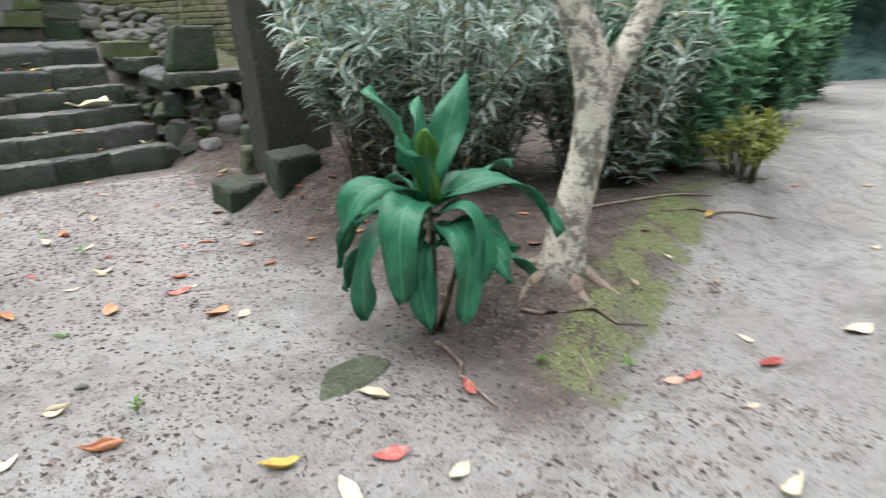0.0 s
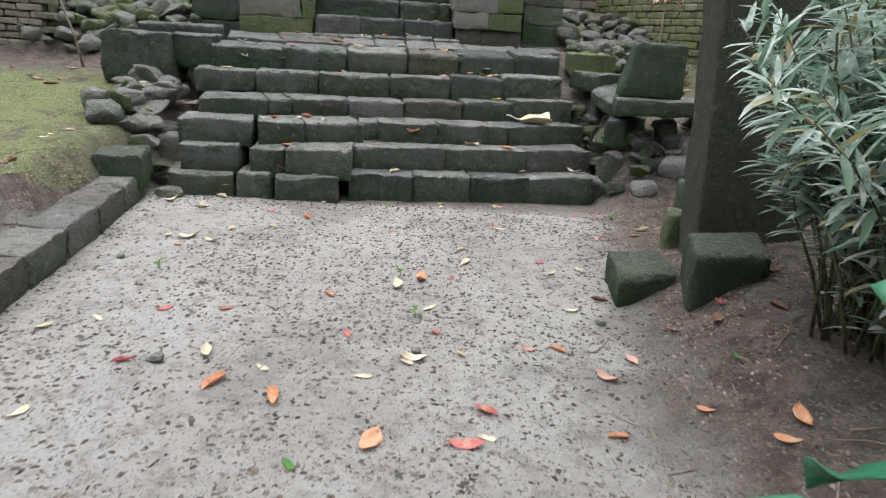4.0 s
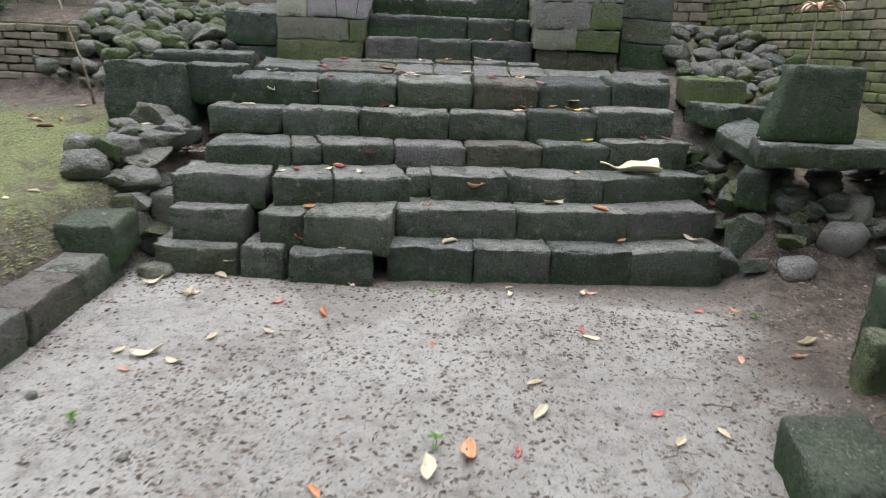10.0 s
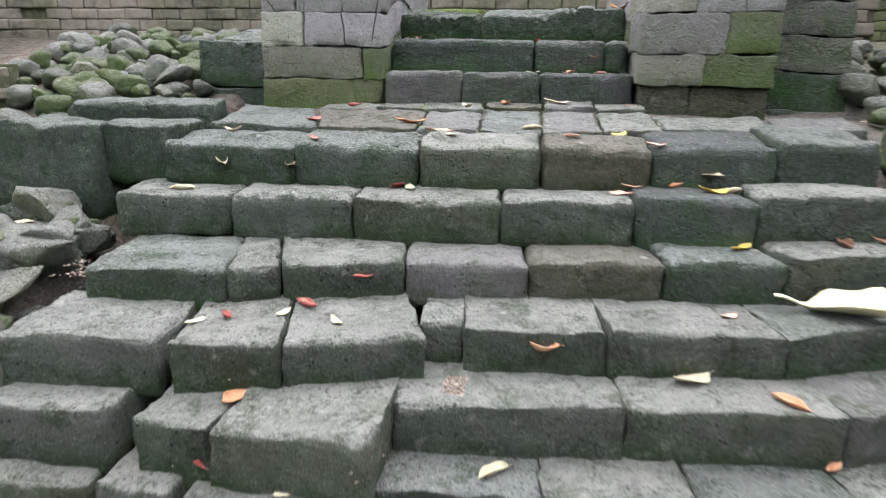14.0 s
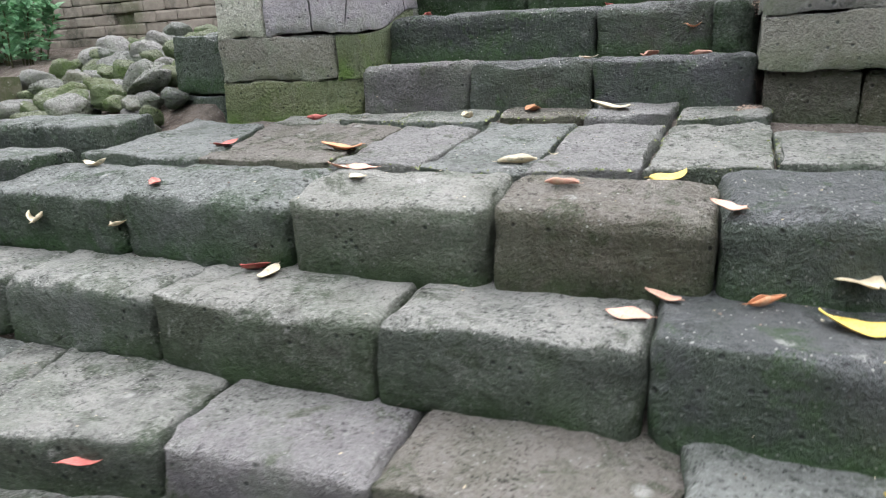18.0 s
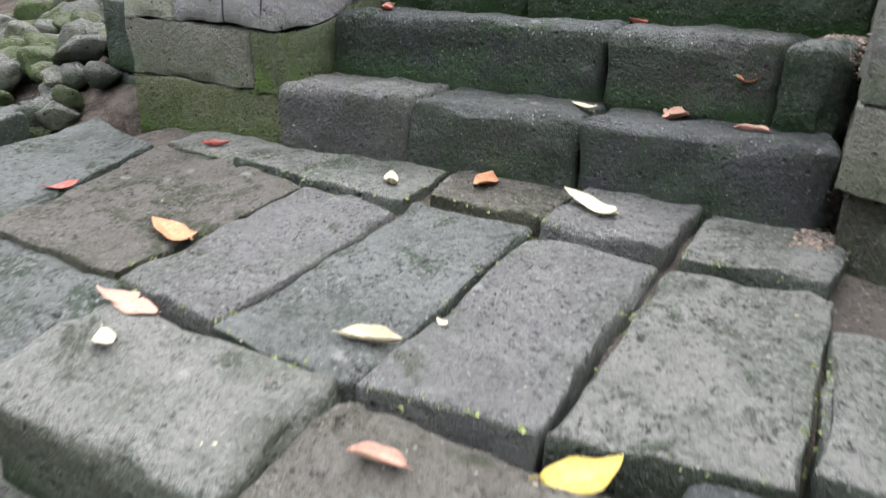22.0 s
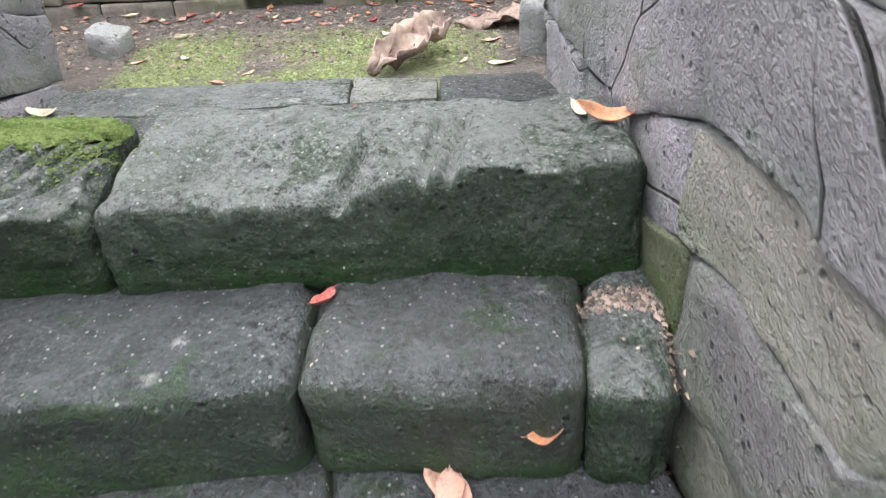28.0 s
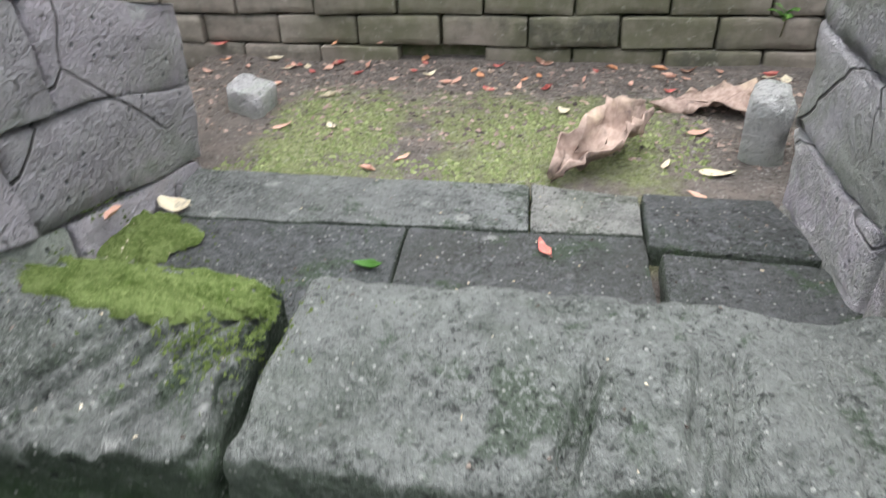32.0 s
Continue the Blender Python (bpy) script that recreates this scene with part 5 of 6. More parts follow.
def tree(x, y, seed):
    z = ground_height(x, y)
    thing = base("tree", x, y, z, "slender tree with pale patchy bark forking low above bare roots", "tree")
    trunk = tube([(-0.02, 0.0, -0.08), (0.0, 0.0, 0.06), (0.01, 0.0, 0.22), (0.045, -0.03, 0.4), (0.07, -0.05, 0.55), (0.085, -0.06, 0.75), (0.065, -0.05, 0.92), (0.015, -0.01, 1.08), (-0.05, 0.03, 1.25), (-0.12, 0.08, 1.6), (-0.14, 0.1, 2.6), (-0.1, 0.1, 4.2)], [0.15, 0.105, 0.085, 0.078, 0.075, 0.08, 0.084, 0.074, 0.064, 0.056, 0.048, 0.035], 14)
    child("trunk", joined([trunk], "trunk"), BARK, thing)
    limb = tube([(0.08, -0.06, 0.68), (0.13, -0.1, 0.84), (0.18, -0.14, 0.98), (0.25, -0.19, 1.14), (0.31, -0.23, 1.34), (0.4, -0.28, 2.0), (0.46, -0.3, 2.9), (0.5, -0.3, 4.1)], [0.062, 0.054, 0.052, 0.048, 0.044, 0.036, 0.03, 0.02], 12)
    child("limb", joined([limb], "limb"), BARK, thing)
    rng = random.Random(seed)
    roots = []
    for k in range(5):
        a = k * 1.25 + 0.4 + rng.uniform(-0.2, 0.2)
        pts = []
        for i in range(6):
            r = 0.09 + i * 0.07
            px, py = r * math.cos(a + 0.15 * i * math.sin(k)), r * math.sin(a + 0.15 * i * math.sin(k))
            pts.append((px, py, ground_height(x + px, y + py) - z + 0.03 / (1 + 2 * i) - 0.016))
        roots.append(tube(pts, [0.045, 0.026, 0.017, 0.012, 0.01, 0.006], 6))
    child("root_flare", joined(roots, "root_flare"), TWIG, thing, label="brown bare roots")
    leaves = []
    for k in range(500):
        a, q = rng.uniform(0, 6.283), rng.random() ** 0.5
        p = Vector((0.4 + 1.5 * q * math.cos(a), 1.3 * q * math.sin(a), 4.0 + rng.uniform(-0.5, 0.9) * (1 - 0.4 * q)))
        d = Vector((rng.uniform(-1, 1), rng.uniform(-1, 1), rng.uniform(-0.8, 0.2))).normalized()
        leaves.append(small_leaf(p, d, Vector((0.1, 0.1, 1)), rng.uniform(0.08, 0.14), 0.04))
    tagged(child("crown", joined(leaves, "crown"), LEAF_HEDGE, thing), kind="stuff")


broad_leaf_plant(2.83, 2.1, 5)
tree(3.5, 1.95, 8)
bush("oleander_shrub", 4.15, 3.55, 1.15, 1.15, 2.1, 130, 19, 0.14, LEAF_SILVER, "tall shrub with narrow silver-green leaves behind the post", 21, 0.06)
bush("oleander_shrub", 4.9, 2.75, 0.8, 0.7, 2.0, 65, 18, 0.135, LEAF_SILVER, "dense shrub with narrow silver-green leaves behind the tree", 22, 0.06)
bush("oleander_shrub", 3.75, 3.75, 0.5, 0.45, 1.4, 34, 11, 0.165, LEAF_SILVER, "low silver-green shrub branches reaching past the post", 27, 0.4)
bush("hedge_shrub", 5.3, 2.75, 0.6, 0.55, 1.7, 40, 16, 0.15, LEAF_HEDGE, "dark green broad-leaved hedge shrub beside the path", 23, 0.04, 0.45, root=0.75)
bush("hedge_shrub", 6.6, 3.2, 0.8, 0.7, 1.9, 45, 17, 0.16, LEAF_HEDGE, "dark green broad-leaved hedge shrub beside the path", 24, 0.04, 0.45, root=0.75)
bush("hedge_shrub", 8.4, 3.6, 1.0, 0.8, 2.2, 50, 18, 0.18, LEAF_HEDGE, "dark green broad-leaved hedge shrub beside the path", 25, 0.04, 0.45, root=0.75)
bush("hedge_shrub", 11.0, 4.5, 1.2, 1.0, 2.6, 50, 18, 0.2, LEAF_HEDGE, "dark green broad-leaved hedge shrub beside the path", 26, 0.04, 0.45, root=0.75)
bush("yellow_green_fern", 5.6, 2.15, 0.28, 0.25, 0.55, 30, 8, 0.07, LEAF_FERN, "small yellow-green bush at the path edge", 28, 0.2, 0.25)

brick_wall("wall_north", -6.0, 10.95, 4.32, 11.42, 1.5, 2.7, BRICK_BACK, (0.3, 0.105), "brown mossy brick wall behind the gate", (4.2, 9.9, 2.3), 401)
brick_wall("wall_east", 4.3, 11.4, 5.85, 5.2, 0.55, 2.8, BRICK, (0.23, 0.08), "weathered brown brick wall with green algae", (0.3, 4.3, 1.95), 402)
brick_wall("low_wall", -5.5, 8.35, -2.0, 8.65, 0.6, 1.38, BRICK_BACK, (0.25, 0.07), "low old wall of flat weathered bricks beside the terrace", (2.0, 3.5, 1.4), 403, 0.011, 0.012)
bush("hedge_shrub", -4.2, 9.9, 0.9, 0.6, 1.1, 36, 14, 0.15, LEAF_HEDGE, "green broad-leaved shrub behind the low brick wall", 29, 0.05, 0.4, root=0.75)


# ---- fallen leaves ----
def fallen_leaf_mesh(seed, curl, fold, wide, twist):
    """A leaf of unit length lying on the ground, curled, folded and twisted."""
    rng = random.Random(seed)
    n, m = 11, 6
    verts, faces = [], []
    bend = rng.uniform(-0.35, 0.35)
    for i in range(n + 1):
        t = i / n
        w = wide * 0.5 * math.sin(math.pi * min(1, max(0.02, t ** 0.85))) ** 0.8 * (1 + 0.1 * math.sin(11 * t + seed)) + 0.008
        a = (t - 0.45) * curl
        turn = twist * (t - 0.4)
        for j in range(m + 1):
            s = j / m * 2 - 1
            y = s * w * math.cos(fold * abs(s))
            z = w * abs(s) ** 1.3 * math.sin(fold) + 0.02 * math.sin(7 * t + 4 * s + seed)
            y, z = y * math.cos(turn) - z * math.sin(turn), y * math.sin(turn) + z * math.cos(turn)
            verts.append(Vector((t - 0.5, y + bend * (t - 0.5) ** 2, z + (1 - math.cos(a)) / max(0.4, abs(curl)))))
    for i in range(n):
        for j in range(m):
            a = i * (m + 1) + j
            faces.append((a, a + 1, a + m + 2, a + m + 1))
    k = len(verts)
    foot = verts[m // 2]
    verts += [foot + Vector((0.01, -0.008, 0)), foot + Vector((0.01, 0.008, 0)), foot + Vector((-0.13, 0.03, 0.01)), foot + Vector((-0.13, 0.018, 0.01))]
    faces.append((k, k + 1, k + 2, k + 3))
    low = sorted(v.z for v in verts)[4]
    me = bpy.data.meshes.new("fallen_leaf")
    me.from_pydata([(v.x, v.y, v.z - low + 0.004) for v in verts], [], faces)
    return solid(me, 0.012)


LEAF_SHAPES = [fallen_leaf_mesh(k, *v) for k, v in enumerate([(1.0, 0.3, 0.42, 0.3), (1.9, 0.8, 0.5, 0.9), (0.6, 0.15, 0.5, -0.4), (1.4, 1.2, 0.52, -0.8), (0.9, 0.45, 0.36, 0.6), (2.3, 0.5, 0.46, -1.2), (0.5, 0.9, 0.48, 0.2), (1.2, 0.2, 0.55, 1.0)])]
LEAF_KINDS = {
    "c": (LEAF_CREAM, 0.075, "dry cream-coloured fallen leaf"), "C": (LEAF_CREAM, 0.12, "large dry cream-coloured fallen leaf"),
    "r": (LEAF_RED, 0.07, "small red fallen leaf"), "R": (LEAF_RED, 0.1, "bright red fallen leaf"),
    "o": (LEAF_ORANGE, 0.075, "small orange fallen leaf"), "O": (LEAF_ORANGE, 0.115, "bright orange fallen leaf"),
    "P": (LEAF_PINK, 0.1, "large faded pink fallen leaf"), "p": (LEAF_PINK, 0.07, "faded pink fallen leaf"), "y": (LEAF_YELLOW, 0.1, "yellow fallen leaf"),
    "g": (LEAF_YOUNG, 0.06, "green fallen leaf"), "b": (LEAF_BROWN, 0.1, "brown fallen leaf"),
}
LEAF_MESHES = {}
for key, (mat, size, words) in LEAF_KINDS.items():
    LEAF_MESHES[key] = []
    for me in LEAF_SHAPES:
        c = me.copy()
        c.materials.append(mat)
        LEAF_MESHES[key].append(c)
leaf_rng = random.Random(77)
bpy.context.view_layer.update()
SOLID = bpy.context.evaluated_depsgraph_get()


def settle(x, y, z, spread=0.0):
    """The height of what lies under a place near z."""
    best = -9.0
    for dx, dy in ((0, 0), (spread, 0), (-spread, 0), (0, spread), (0, -spread)):
        hit, place, *_ = scene.ray_cast(SOLID, Vector((x + dx, y + dy, z + 0.1)), Vector((0, 0, -1)), distance=0.4)
        best = max(best, place.z if hit else -9.0)
        if not spread:
            break
    return best if best > -9 else z


def drop_leaf(x, y, z, key, where, scale=1.0):
    mat, size, words = LEAF_KINDS[key]
    z = settle(x, y, z, 0.022)
    ob = new("fallen_leaf", LEAF_MESHES[key][leaf_rng.randrange(8)])
    s = size * leaf_rng.uniform(0.85, 1.2) * scale
    ob.matrix_world = Matrix.LocRotScale((x, y, z + 0.001), Euler((leaf_rng.uniform(-0.1, 0.1), leaf_rng.uniform(-0.06, 0.06), leaf_rng.uniform(0, 6.28))), (s, s, s))
    tagged(ob, words + " lying on " + where, "leaf", "fallen leaves")


PATH_LEAVES = [(0.51, 6.33, "c"), (0.43, 6.0, "c"), (0.92, 6.0, "r"), (1.19, 5.9, "O"), (0.78, 5.51, "c"), (1.01, 5.61, "c"), (0.46, 5.29, "c"), (0.59, 5.29, "C"), (0.57, 5.15, "p"), (0.74, 5.24, "c"), (1.79, 5.62, "o"), (2.13, 6.51, "c"), (2.6, 6.52, "p"), (3.18, 6.38, "r"), (3.38, 6.44, "o"), (2.5, 5.94, "r"), (2.54, 5.86, "c"), (3.2, 5.73, "p"), (3.47, 5.78, "p"), (3.59, 5.98, "C"), (2.26, 5.36, "c"), (2.28, 5.13, "C"), (2.73, 5.21, "r"), (2.77, 5.01, "c"), (2.95, 5.11, "c"), (2.19, 4.85, "r"), (1.9, 4.7, "C"), (2.02, 4.81, "O"), (1.56, 4.54, "o"), (2.07, 4.41, "c")]
PATH_LEAVES += [(1.12, 4.27, "r"), (0.85, 4.24, "r"), (2.79, 4.47, "c"), (2.96, 4.63, "b"), (0.61, 4.11, "c"), (0.43, 4.01, "c"), (1.71, 4.1, "r"), (2.1, 4.14, "r"), (3.39, 4.2, "r"), (2.51, 4.03, "p"), (2.64, 4.05, "o"), (1.17, 3.84, "C"), (2.01, 3.89, "C"), (2.21, 3.95, "c"), (2.95, 3.96, "p"), (0.89, 3.73, "r"), (1.42, 3.75, "c"), (1.27, 3.62, "O"), (2.8, 3.8, "P"), (1.51, 3.55, "O"), (1.82, 3.73, "c"), (3.3, 3.8, "g"), (2.29, 3.51, "R"), (3.1, 3.54, "o"), (0.71, 3.36, "c"), (1.89, 3.31, "O"), (2.21, 3.3, "R"), (2.28, 3.35, "c"), (2.74, 3.4, "o"), (3.34, 3.36, "O")]
PATH_LEAVES += [(3.24, 3.25, "o"), (1.65, 3.16, "g"), (2.24, 2.92, "O"), (2.32, 2.81, "c"), (1.09, 2.89, "y"), (1.13, 2.78, "p"), (1.5, 2.48, "c"), (1.55, 2.15, "O"), (1.92, 1.72, "y"), (2.2, 1.54, "R"), (2.63, 1.66, "R"), (2.36, 1.86, "C"), (3.28, 1.17, "R"), (3.2, 1.2, "p"), (3.6, 1.03, "R"), (4.14, 0.91, "C"), (3.72, 1.18, "c"), (3.25, 0.94, "c"), (2.92, 0.67, "C"), (2.3, 1.34, "c"), (2.01, 1.47, "C"), (5.9, 1.91, "p"), (5.87, 2.4, "c"), (7.53, 2.39, "c"), (7.19, 1.9, "c"), (6.7, 1.7, "c"), (5.39, 1.24, "c"), (4.75, 1.91, "y"), (3.68, 1.69, "c"), (1.49, 2.45, "c")]
PATH_LEAVES += [(1.31, 2.26, "c"), (1.99, 3.85, "c"), (0.48, 6.27, "C"), (1.23, 6.34, "c"), (2.13, 6.66, "C"), (2.14, 6.38, "c"), (0.43, 5.99, "C"), (2.55, 6.5, "c")]
for x, y, key in PATH_LEAVES:
    drop_leaf(x, y, ground_height(x, y), key, "the sandy path", 1.05)
STEP_LEAVES = [(2.62, 7.68, 0.7, "y"), (3.2, 7.8, 0.74, "b"), (3.02, 7.75, 0.74, "b"), (0.18, 7.5, 0.885, "c"), (2.12, 7.8, 0.885, "p"), (2.6, 7.9, 0.92, "c"), (0.62, 7.71, 0.885, "C"), (0.28, 7.67, 0.885, "C"), (1.12, 7.78, 0.885, "R"), (2.17, 7.88, 0.885, "p"), (2.36, 7.91, 0.885, "o"), (2.51, 7.86, 0.885, "y"), (2.51, 7.98, 0.885, "C"), (0.71, 7.79, 1.09, "r"), (1.19, 7.73, 1.09, "c"), (1.89, 8.03, 1.09, "p"), (2.115, 8.17, 1.09, "y"), (2.27, 7.99, 1.09, "p")]
LANDING_LEAVES = [(1.05, 8.265, 1.145, "O"), (1.22, 8.04, 1.145, "p"), (1.29, 8.04, 1.145, "p"), (1.335, 7.955, 1.1, "c", 0.9), (1.69, 8.225, 1.145, "c"), (1.755, 8.34, 1.145, "c", 0.45), (1.255, 8.76, 1.18, "c"), (1.47, 8.88, 1.18, "o"), (1.77, 8.86, 1.19, "C", 1.5), (0.58, 8.7, 1.17, "r"), (1.97, 9.06, 1.15, "r"), (0.51, 8.26, 1.13, "r"), (0.21, 7.93, 1.13, "c")]
for x, y, z, key in STEP_LEAVES:
    drop_leaf(x, y, z, key, "a stone step", 1.3)
for x, y, z, key, *size in LANDING_LEAVES:
    drop_leaf(x, y, z, key, "the stone landing", size[0] if size else 1.25)
LOW_LEAVES = [(0.66, 6.79, 0.54, "c"), (0.74, 6.87, 0.54, "r"), (0.98, 7.04, 0.54, "R"), (0.93, 6.94, 0.54, "c"), (1.14, 6.92, 0.54, "c"), (1.15, 7.19, 0.54, "r"), (2.52, 7.31, 0.54, "p"), (0.9, 6.62, 0.38, "O"), (1.85, 7.02, 0.38, "O"), (2.38, 7.08, 0.38, "C"), (2.67, 6.99, 0.38, "O"), (1.17, 6.45, 0.19, "C"), (1.24, 6.57, 0.19, "O"), (0.91, 6.46, 0.19, "R"), (1.75, 6.66, 0.19, "C"), (2.81, 6.93, 0.19, "o"), (3.28, 7.08, 0.19, "C"), (0.17, 6.1, 0.19, "C")]
for x, y, z, key in LOW_LEAVES:
    drop_leaf(x, y, z, key, "a low stone step", 1.1)
GATE_LEAVES = [(1.81, 9.21, 1.385, "P"), (1.83, 9.16, 1.385, "P"), (1.97, 9.21, 1.385, "o"), (2.01, 9.14, 1.385, "p"), (1.6, 9.13, 1.385, "c"), (1.6, 9.41, 1.58, "r"), (0.85, 9.19, 1.58, "R"), (0.73, 9.34, 1.58, "p"), (2.1, 9.665, 1.79, "O"), (2.05, 9.72, 1.79, "c"), (1.54, 10.12, 1.655, "r"), (1.21, 9.99, 1.655, "g"), (0.67, 10.14, 1.655, "C"), (0.66, 9.97, 1.655, "p")]
for x, y, z, key in GATE_LEAVES:
    drop_leaf(x, y, z, key, "the gate steps", 0.95)
BACK_LEAVES = [(1.11, 10.53, "p"), (1.03, 10.47, "p"), (0.76, 10.87, "c"), (0.52, 10.93, "c"), (1.79, 10.58, "c"), (1.91, 10.55, "C"), (1.86, 10.44, "p"), (0.84, 10.69, "c"), (0.69, 10.67, "p"), (1.26, 10.98, "r"), (1.44, 11.01, "r"), (1.51, 10.86, "c"), (1.14, 11.04, "p"), (1.04, 11.08, "c"), (1.78, 11.2, "o"), (0.21, 11.17, "r"), (0.43, 11.16, "c"), (0.8, 11.14, "p"), (0.68, 11.16, "r"), (1.88, 10.77, "p"), (2.15, 11.15, "c")]
for x, y, key in BACK_LEAVES:
    drop_leaf(x, y, ground_height(x, y), key, "the ground behind the gate", 0.8)
for k in range(46):
    x, y = leaf_rng.uniform(0.2, 2.15), 10.95 + 0.28 * leaf_rng.random() ** 0.6
    drop_leaf(x, y, ground_height(x, y), "rppcobrp"[leaf_rng.randrange(8)], "the earth below the back wall", 0.6)
for k in range(40):
    x, y = leaf_rng.uniform(-2.4, -0.3), leaf_rng.uniform(4.6, 8.1)
    drop_leaf(x, y, ground_height(x, y), "ccprobc"[leaf_rng.randrange(7)], "the mossy terrace")
for k in range(34):
    x, y = leaf_rng.uniform(3.5, 4.6), leaf_rng.uniform(7.5, 9.2)
    drop_leaf(x, y, ground_height(x, y), "ccpbc"[leaf_rng.randrange(5)], "the rubble flank", 1.1)
for k in range(26):
    x, y = leaf_rng.uniform(2.7, 4.8), leaf_rng.uniform(1.4, 4.4)
    drop_leaf(x, y, ground_height(x, y), "bbcpob"[leaf_rng.randrange(6)], "the earth under the shrubs", 0.8)


def curled_leaf(x, y, size, yaw, label, seed, roll=2.2):
    """A big dry leaf rolled into a trough."""
    n, m = 16, 10
    verts, faces = [], []
    for i in range(n + 1):
        t = i / n
        w = 0.3 * math.sin(math.pi * (0.04 + 0.93 * t)) ** 0.7
        for j in range(m + 1):
            s = j / m * 2 - 1
            a = s * roll * (0.6 + 0.4 * t)
            r = w / max(0.5, roll)
            p = Vector((t - 0.5, math.sin(a) * r, r * (1 - math.cos(a)) + 0.18 * t * t * min(1.0, roll / 2)))
            p += wobble(p, 5.0, seed) * 0.13 + wobble(p, 13.0, seed + 1) * 0.07
            verts.append(p)
    for i in range(n):
        for j in range(m):
            a = i * (m + 1) + j
            faces.append((a, a + 1, a + m + 2, a + m + 1))
    low = min(v.z for v in verts)
    me = bpy.data.meshes.new("dry_leaf")
    me.from_pydata([(v.x, v.y, v.z - low) for v in verts], [], faces)
    solid(me, 0.008)
    me.materials.append(LEAF_DRY)
    ob = new("dry_leaf", me)
    ob.matrix_world = Matrix.LocRotScale((x, y, ground_height(x, y) - 0.004), Euler((0.1, 0, yaw)), (size, size, size))
    tagged(ob, label, "leaf")


curled_leaf(1.61, 10.58, 0.36, 0.9, "large curled dry brown leaf on the moss", 3)
curled_leaf(1.93, 10.92, 0.31, 0.1, "large flat dry tan leaf on the earth", 4, 0.45)
curled_leaf(-0.95, 10.2, 0.5, 0.2, "large dry brown leaf on the river stones", 5, 1.0)


def husk():
    """The torn pale husk on the third step."""
    v, f = [], []
    n, m = 12, 6
    for i in range(n + 1):
        t = i / n
        w = 0.012 + 0.085 * step01(t, 0.25, 0.6) * (1 - 0.35 * step01(t, 0.85, 1.0))
        for j in range(m + 1):
            s = j / m * 2 - 1
            z = 0.008 + 0.05 * (1 - step01(t, 0.0, 0.4)) + abs(s) * w * 0.6 + 0.05 * step01(t, 0.8, 1.0) * (s > 0.3)
            v.append((0.4 * (t - 0.5), s * w + 0.02 * math.sin(5 * t), z))
    for i in range(n):
        for j in range(m):
            a = i * (m + 1) + j
            f.append((a, a + 1, a + m + 2, a + m + 1))
    me = bpy.data.meshes.new("plant_husk")
    me.from_pydata(v, [], f)
    solid(me, 0.006)
    me.materials.append(LEAF_HUSK)
    ob = new("plant_husk", me)
    ob.location, ob.rotation_euler = (2.89, 7.42, 0.553), (0, 0, 0.1)
    tagged(ob, "torn pale yellow plant husk lying on a stone step", "plant husk")


LEAF_HUSK = leaf_material("pale_husk", (0.72, 0.62, 0.3), (0.8, 0.76, 0.58), (0.7, 0.6, 0.35))
husk()

# ---- small stones, sapling, twigs ----
cut_block("pale_stone", [(0.46, 10.74), (0.6, 10.7), (0.62, 10.82), (0.48, 10.88)], 1.58, 1.71, STONE_WHITE, 501, "broken white stone beside the gate pier")
cut_block("pale_stone", [(1.96, 10.62), (2.06, 10.6), (2.08, 10.74), (1.99, 10.77)], 1.58, 1.8, STONE_WHITE, 502, "upright pale stone beside the gate pier")
flat = river_stone(2.36, 2.03, 0.005, 0.42, "mossy", 503, "flat mossy stone sunk in the path", "path stones")
flat.matrix_world = Matrix.LocRotScale((2.36, 2.03, ground_height(2.36, 2.03)), Euler((0, 0, 0.35)), (0.44, 0.24, 0.05))
for k, (x, y, s) in enumerate([(0.12, 6.24, 0.2), (1.0, 3.75, 0.07), (2.02, 3.95, 0.05), (0.35, 4.9, 0.06), (2.9, 4.35, 0.06), (1.6, 2.6, 0.05), (0.9, 4.6, 0.05)]):
    river_stone(x, y, ground_height(x, y) + s * 0.12, s, "grey", 600 + k, "small grey stone lying on the path", "path stones")


def sapling(x, y, height, lean, label, seed, crown=0):
    z = ground_height(x, y)
    thing = base("sapling", x, y, z, label, "plant")
    child("stem", joined([tube([(0, 0, -0.02), (lean * 0.3, 0.01, height * 0.35), (lean * 0.7, 0, height * 0.7), (lean, 0.01, height)], [0.014, 0.011, 0.009, 0.006], 6)], "stem"), TWIG, thing)
    rng = random.Random(seed)
    for k in range(crown):
        v, f = leaf_strip(rng.uniform(0.14, 0.26), 0.045, rng.uniform(1.8, 3.0), 0.2, 0.004, k, 8, 2, lift=rng.uniform(0.2, 1.1))
        ob = child("leaf", solid(joined([(v, f)], "leaf"), 0.002), LEAF_PINK if k % 3 else LEAF_CREAM, thing)
        ob.location = (lean, 0.01, height)
        ob.rotation_euler = (0, 0, k * 6.28 / crown + rng.uniform(-0.3, 0.3))


sapling(-1.36, 8.05, 0.85, -0.22, "thin bare sapling standing on the terrace edge", 1)
sapling(4.2, 8.15, 0.82, 0.0, "thin sapling with a tuft of drooping pale leaves", 2, 11)


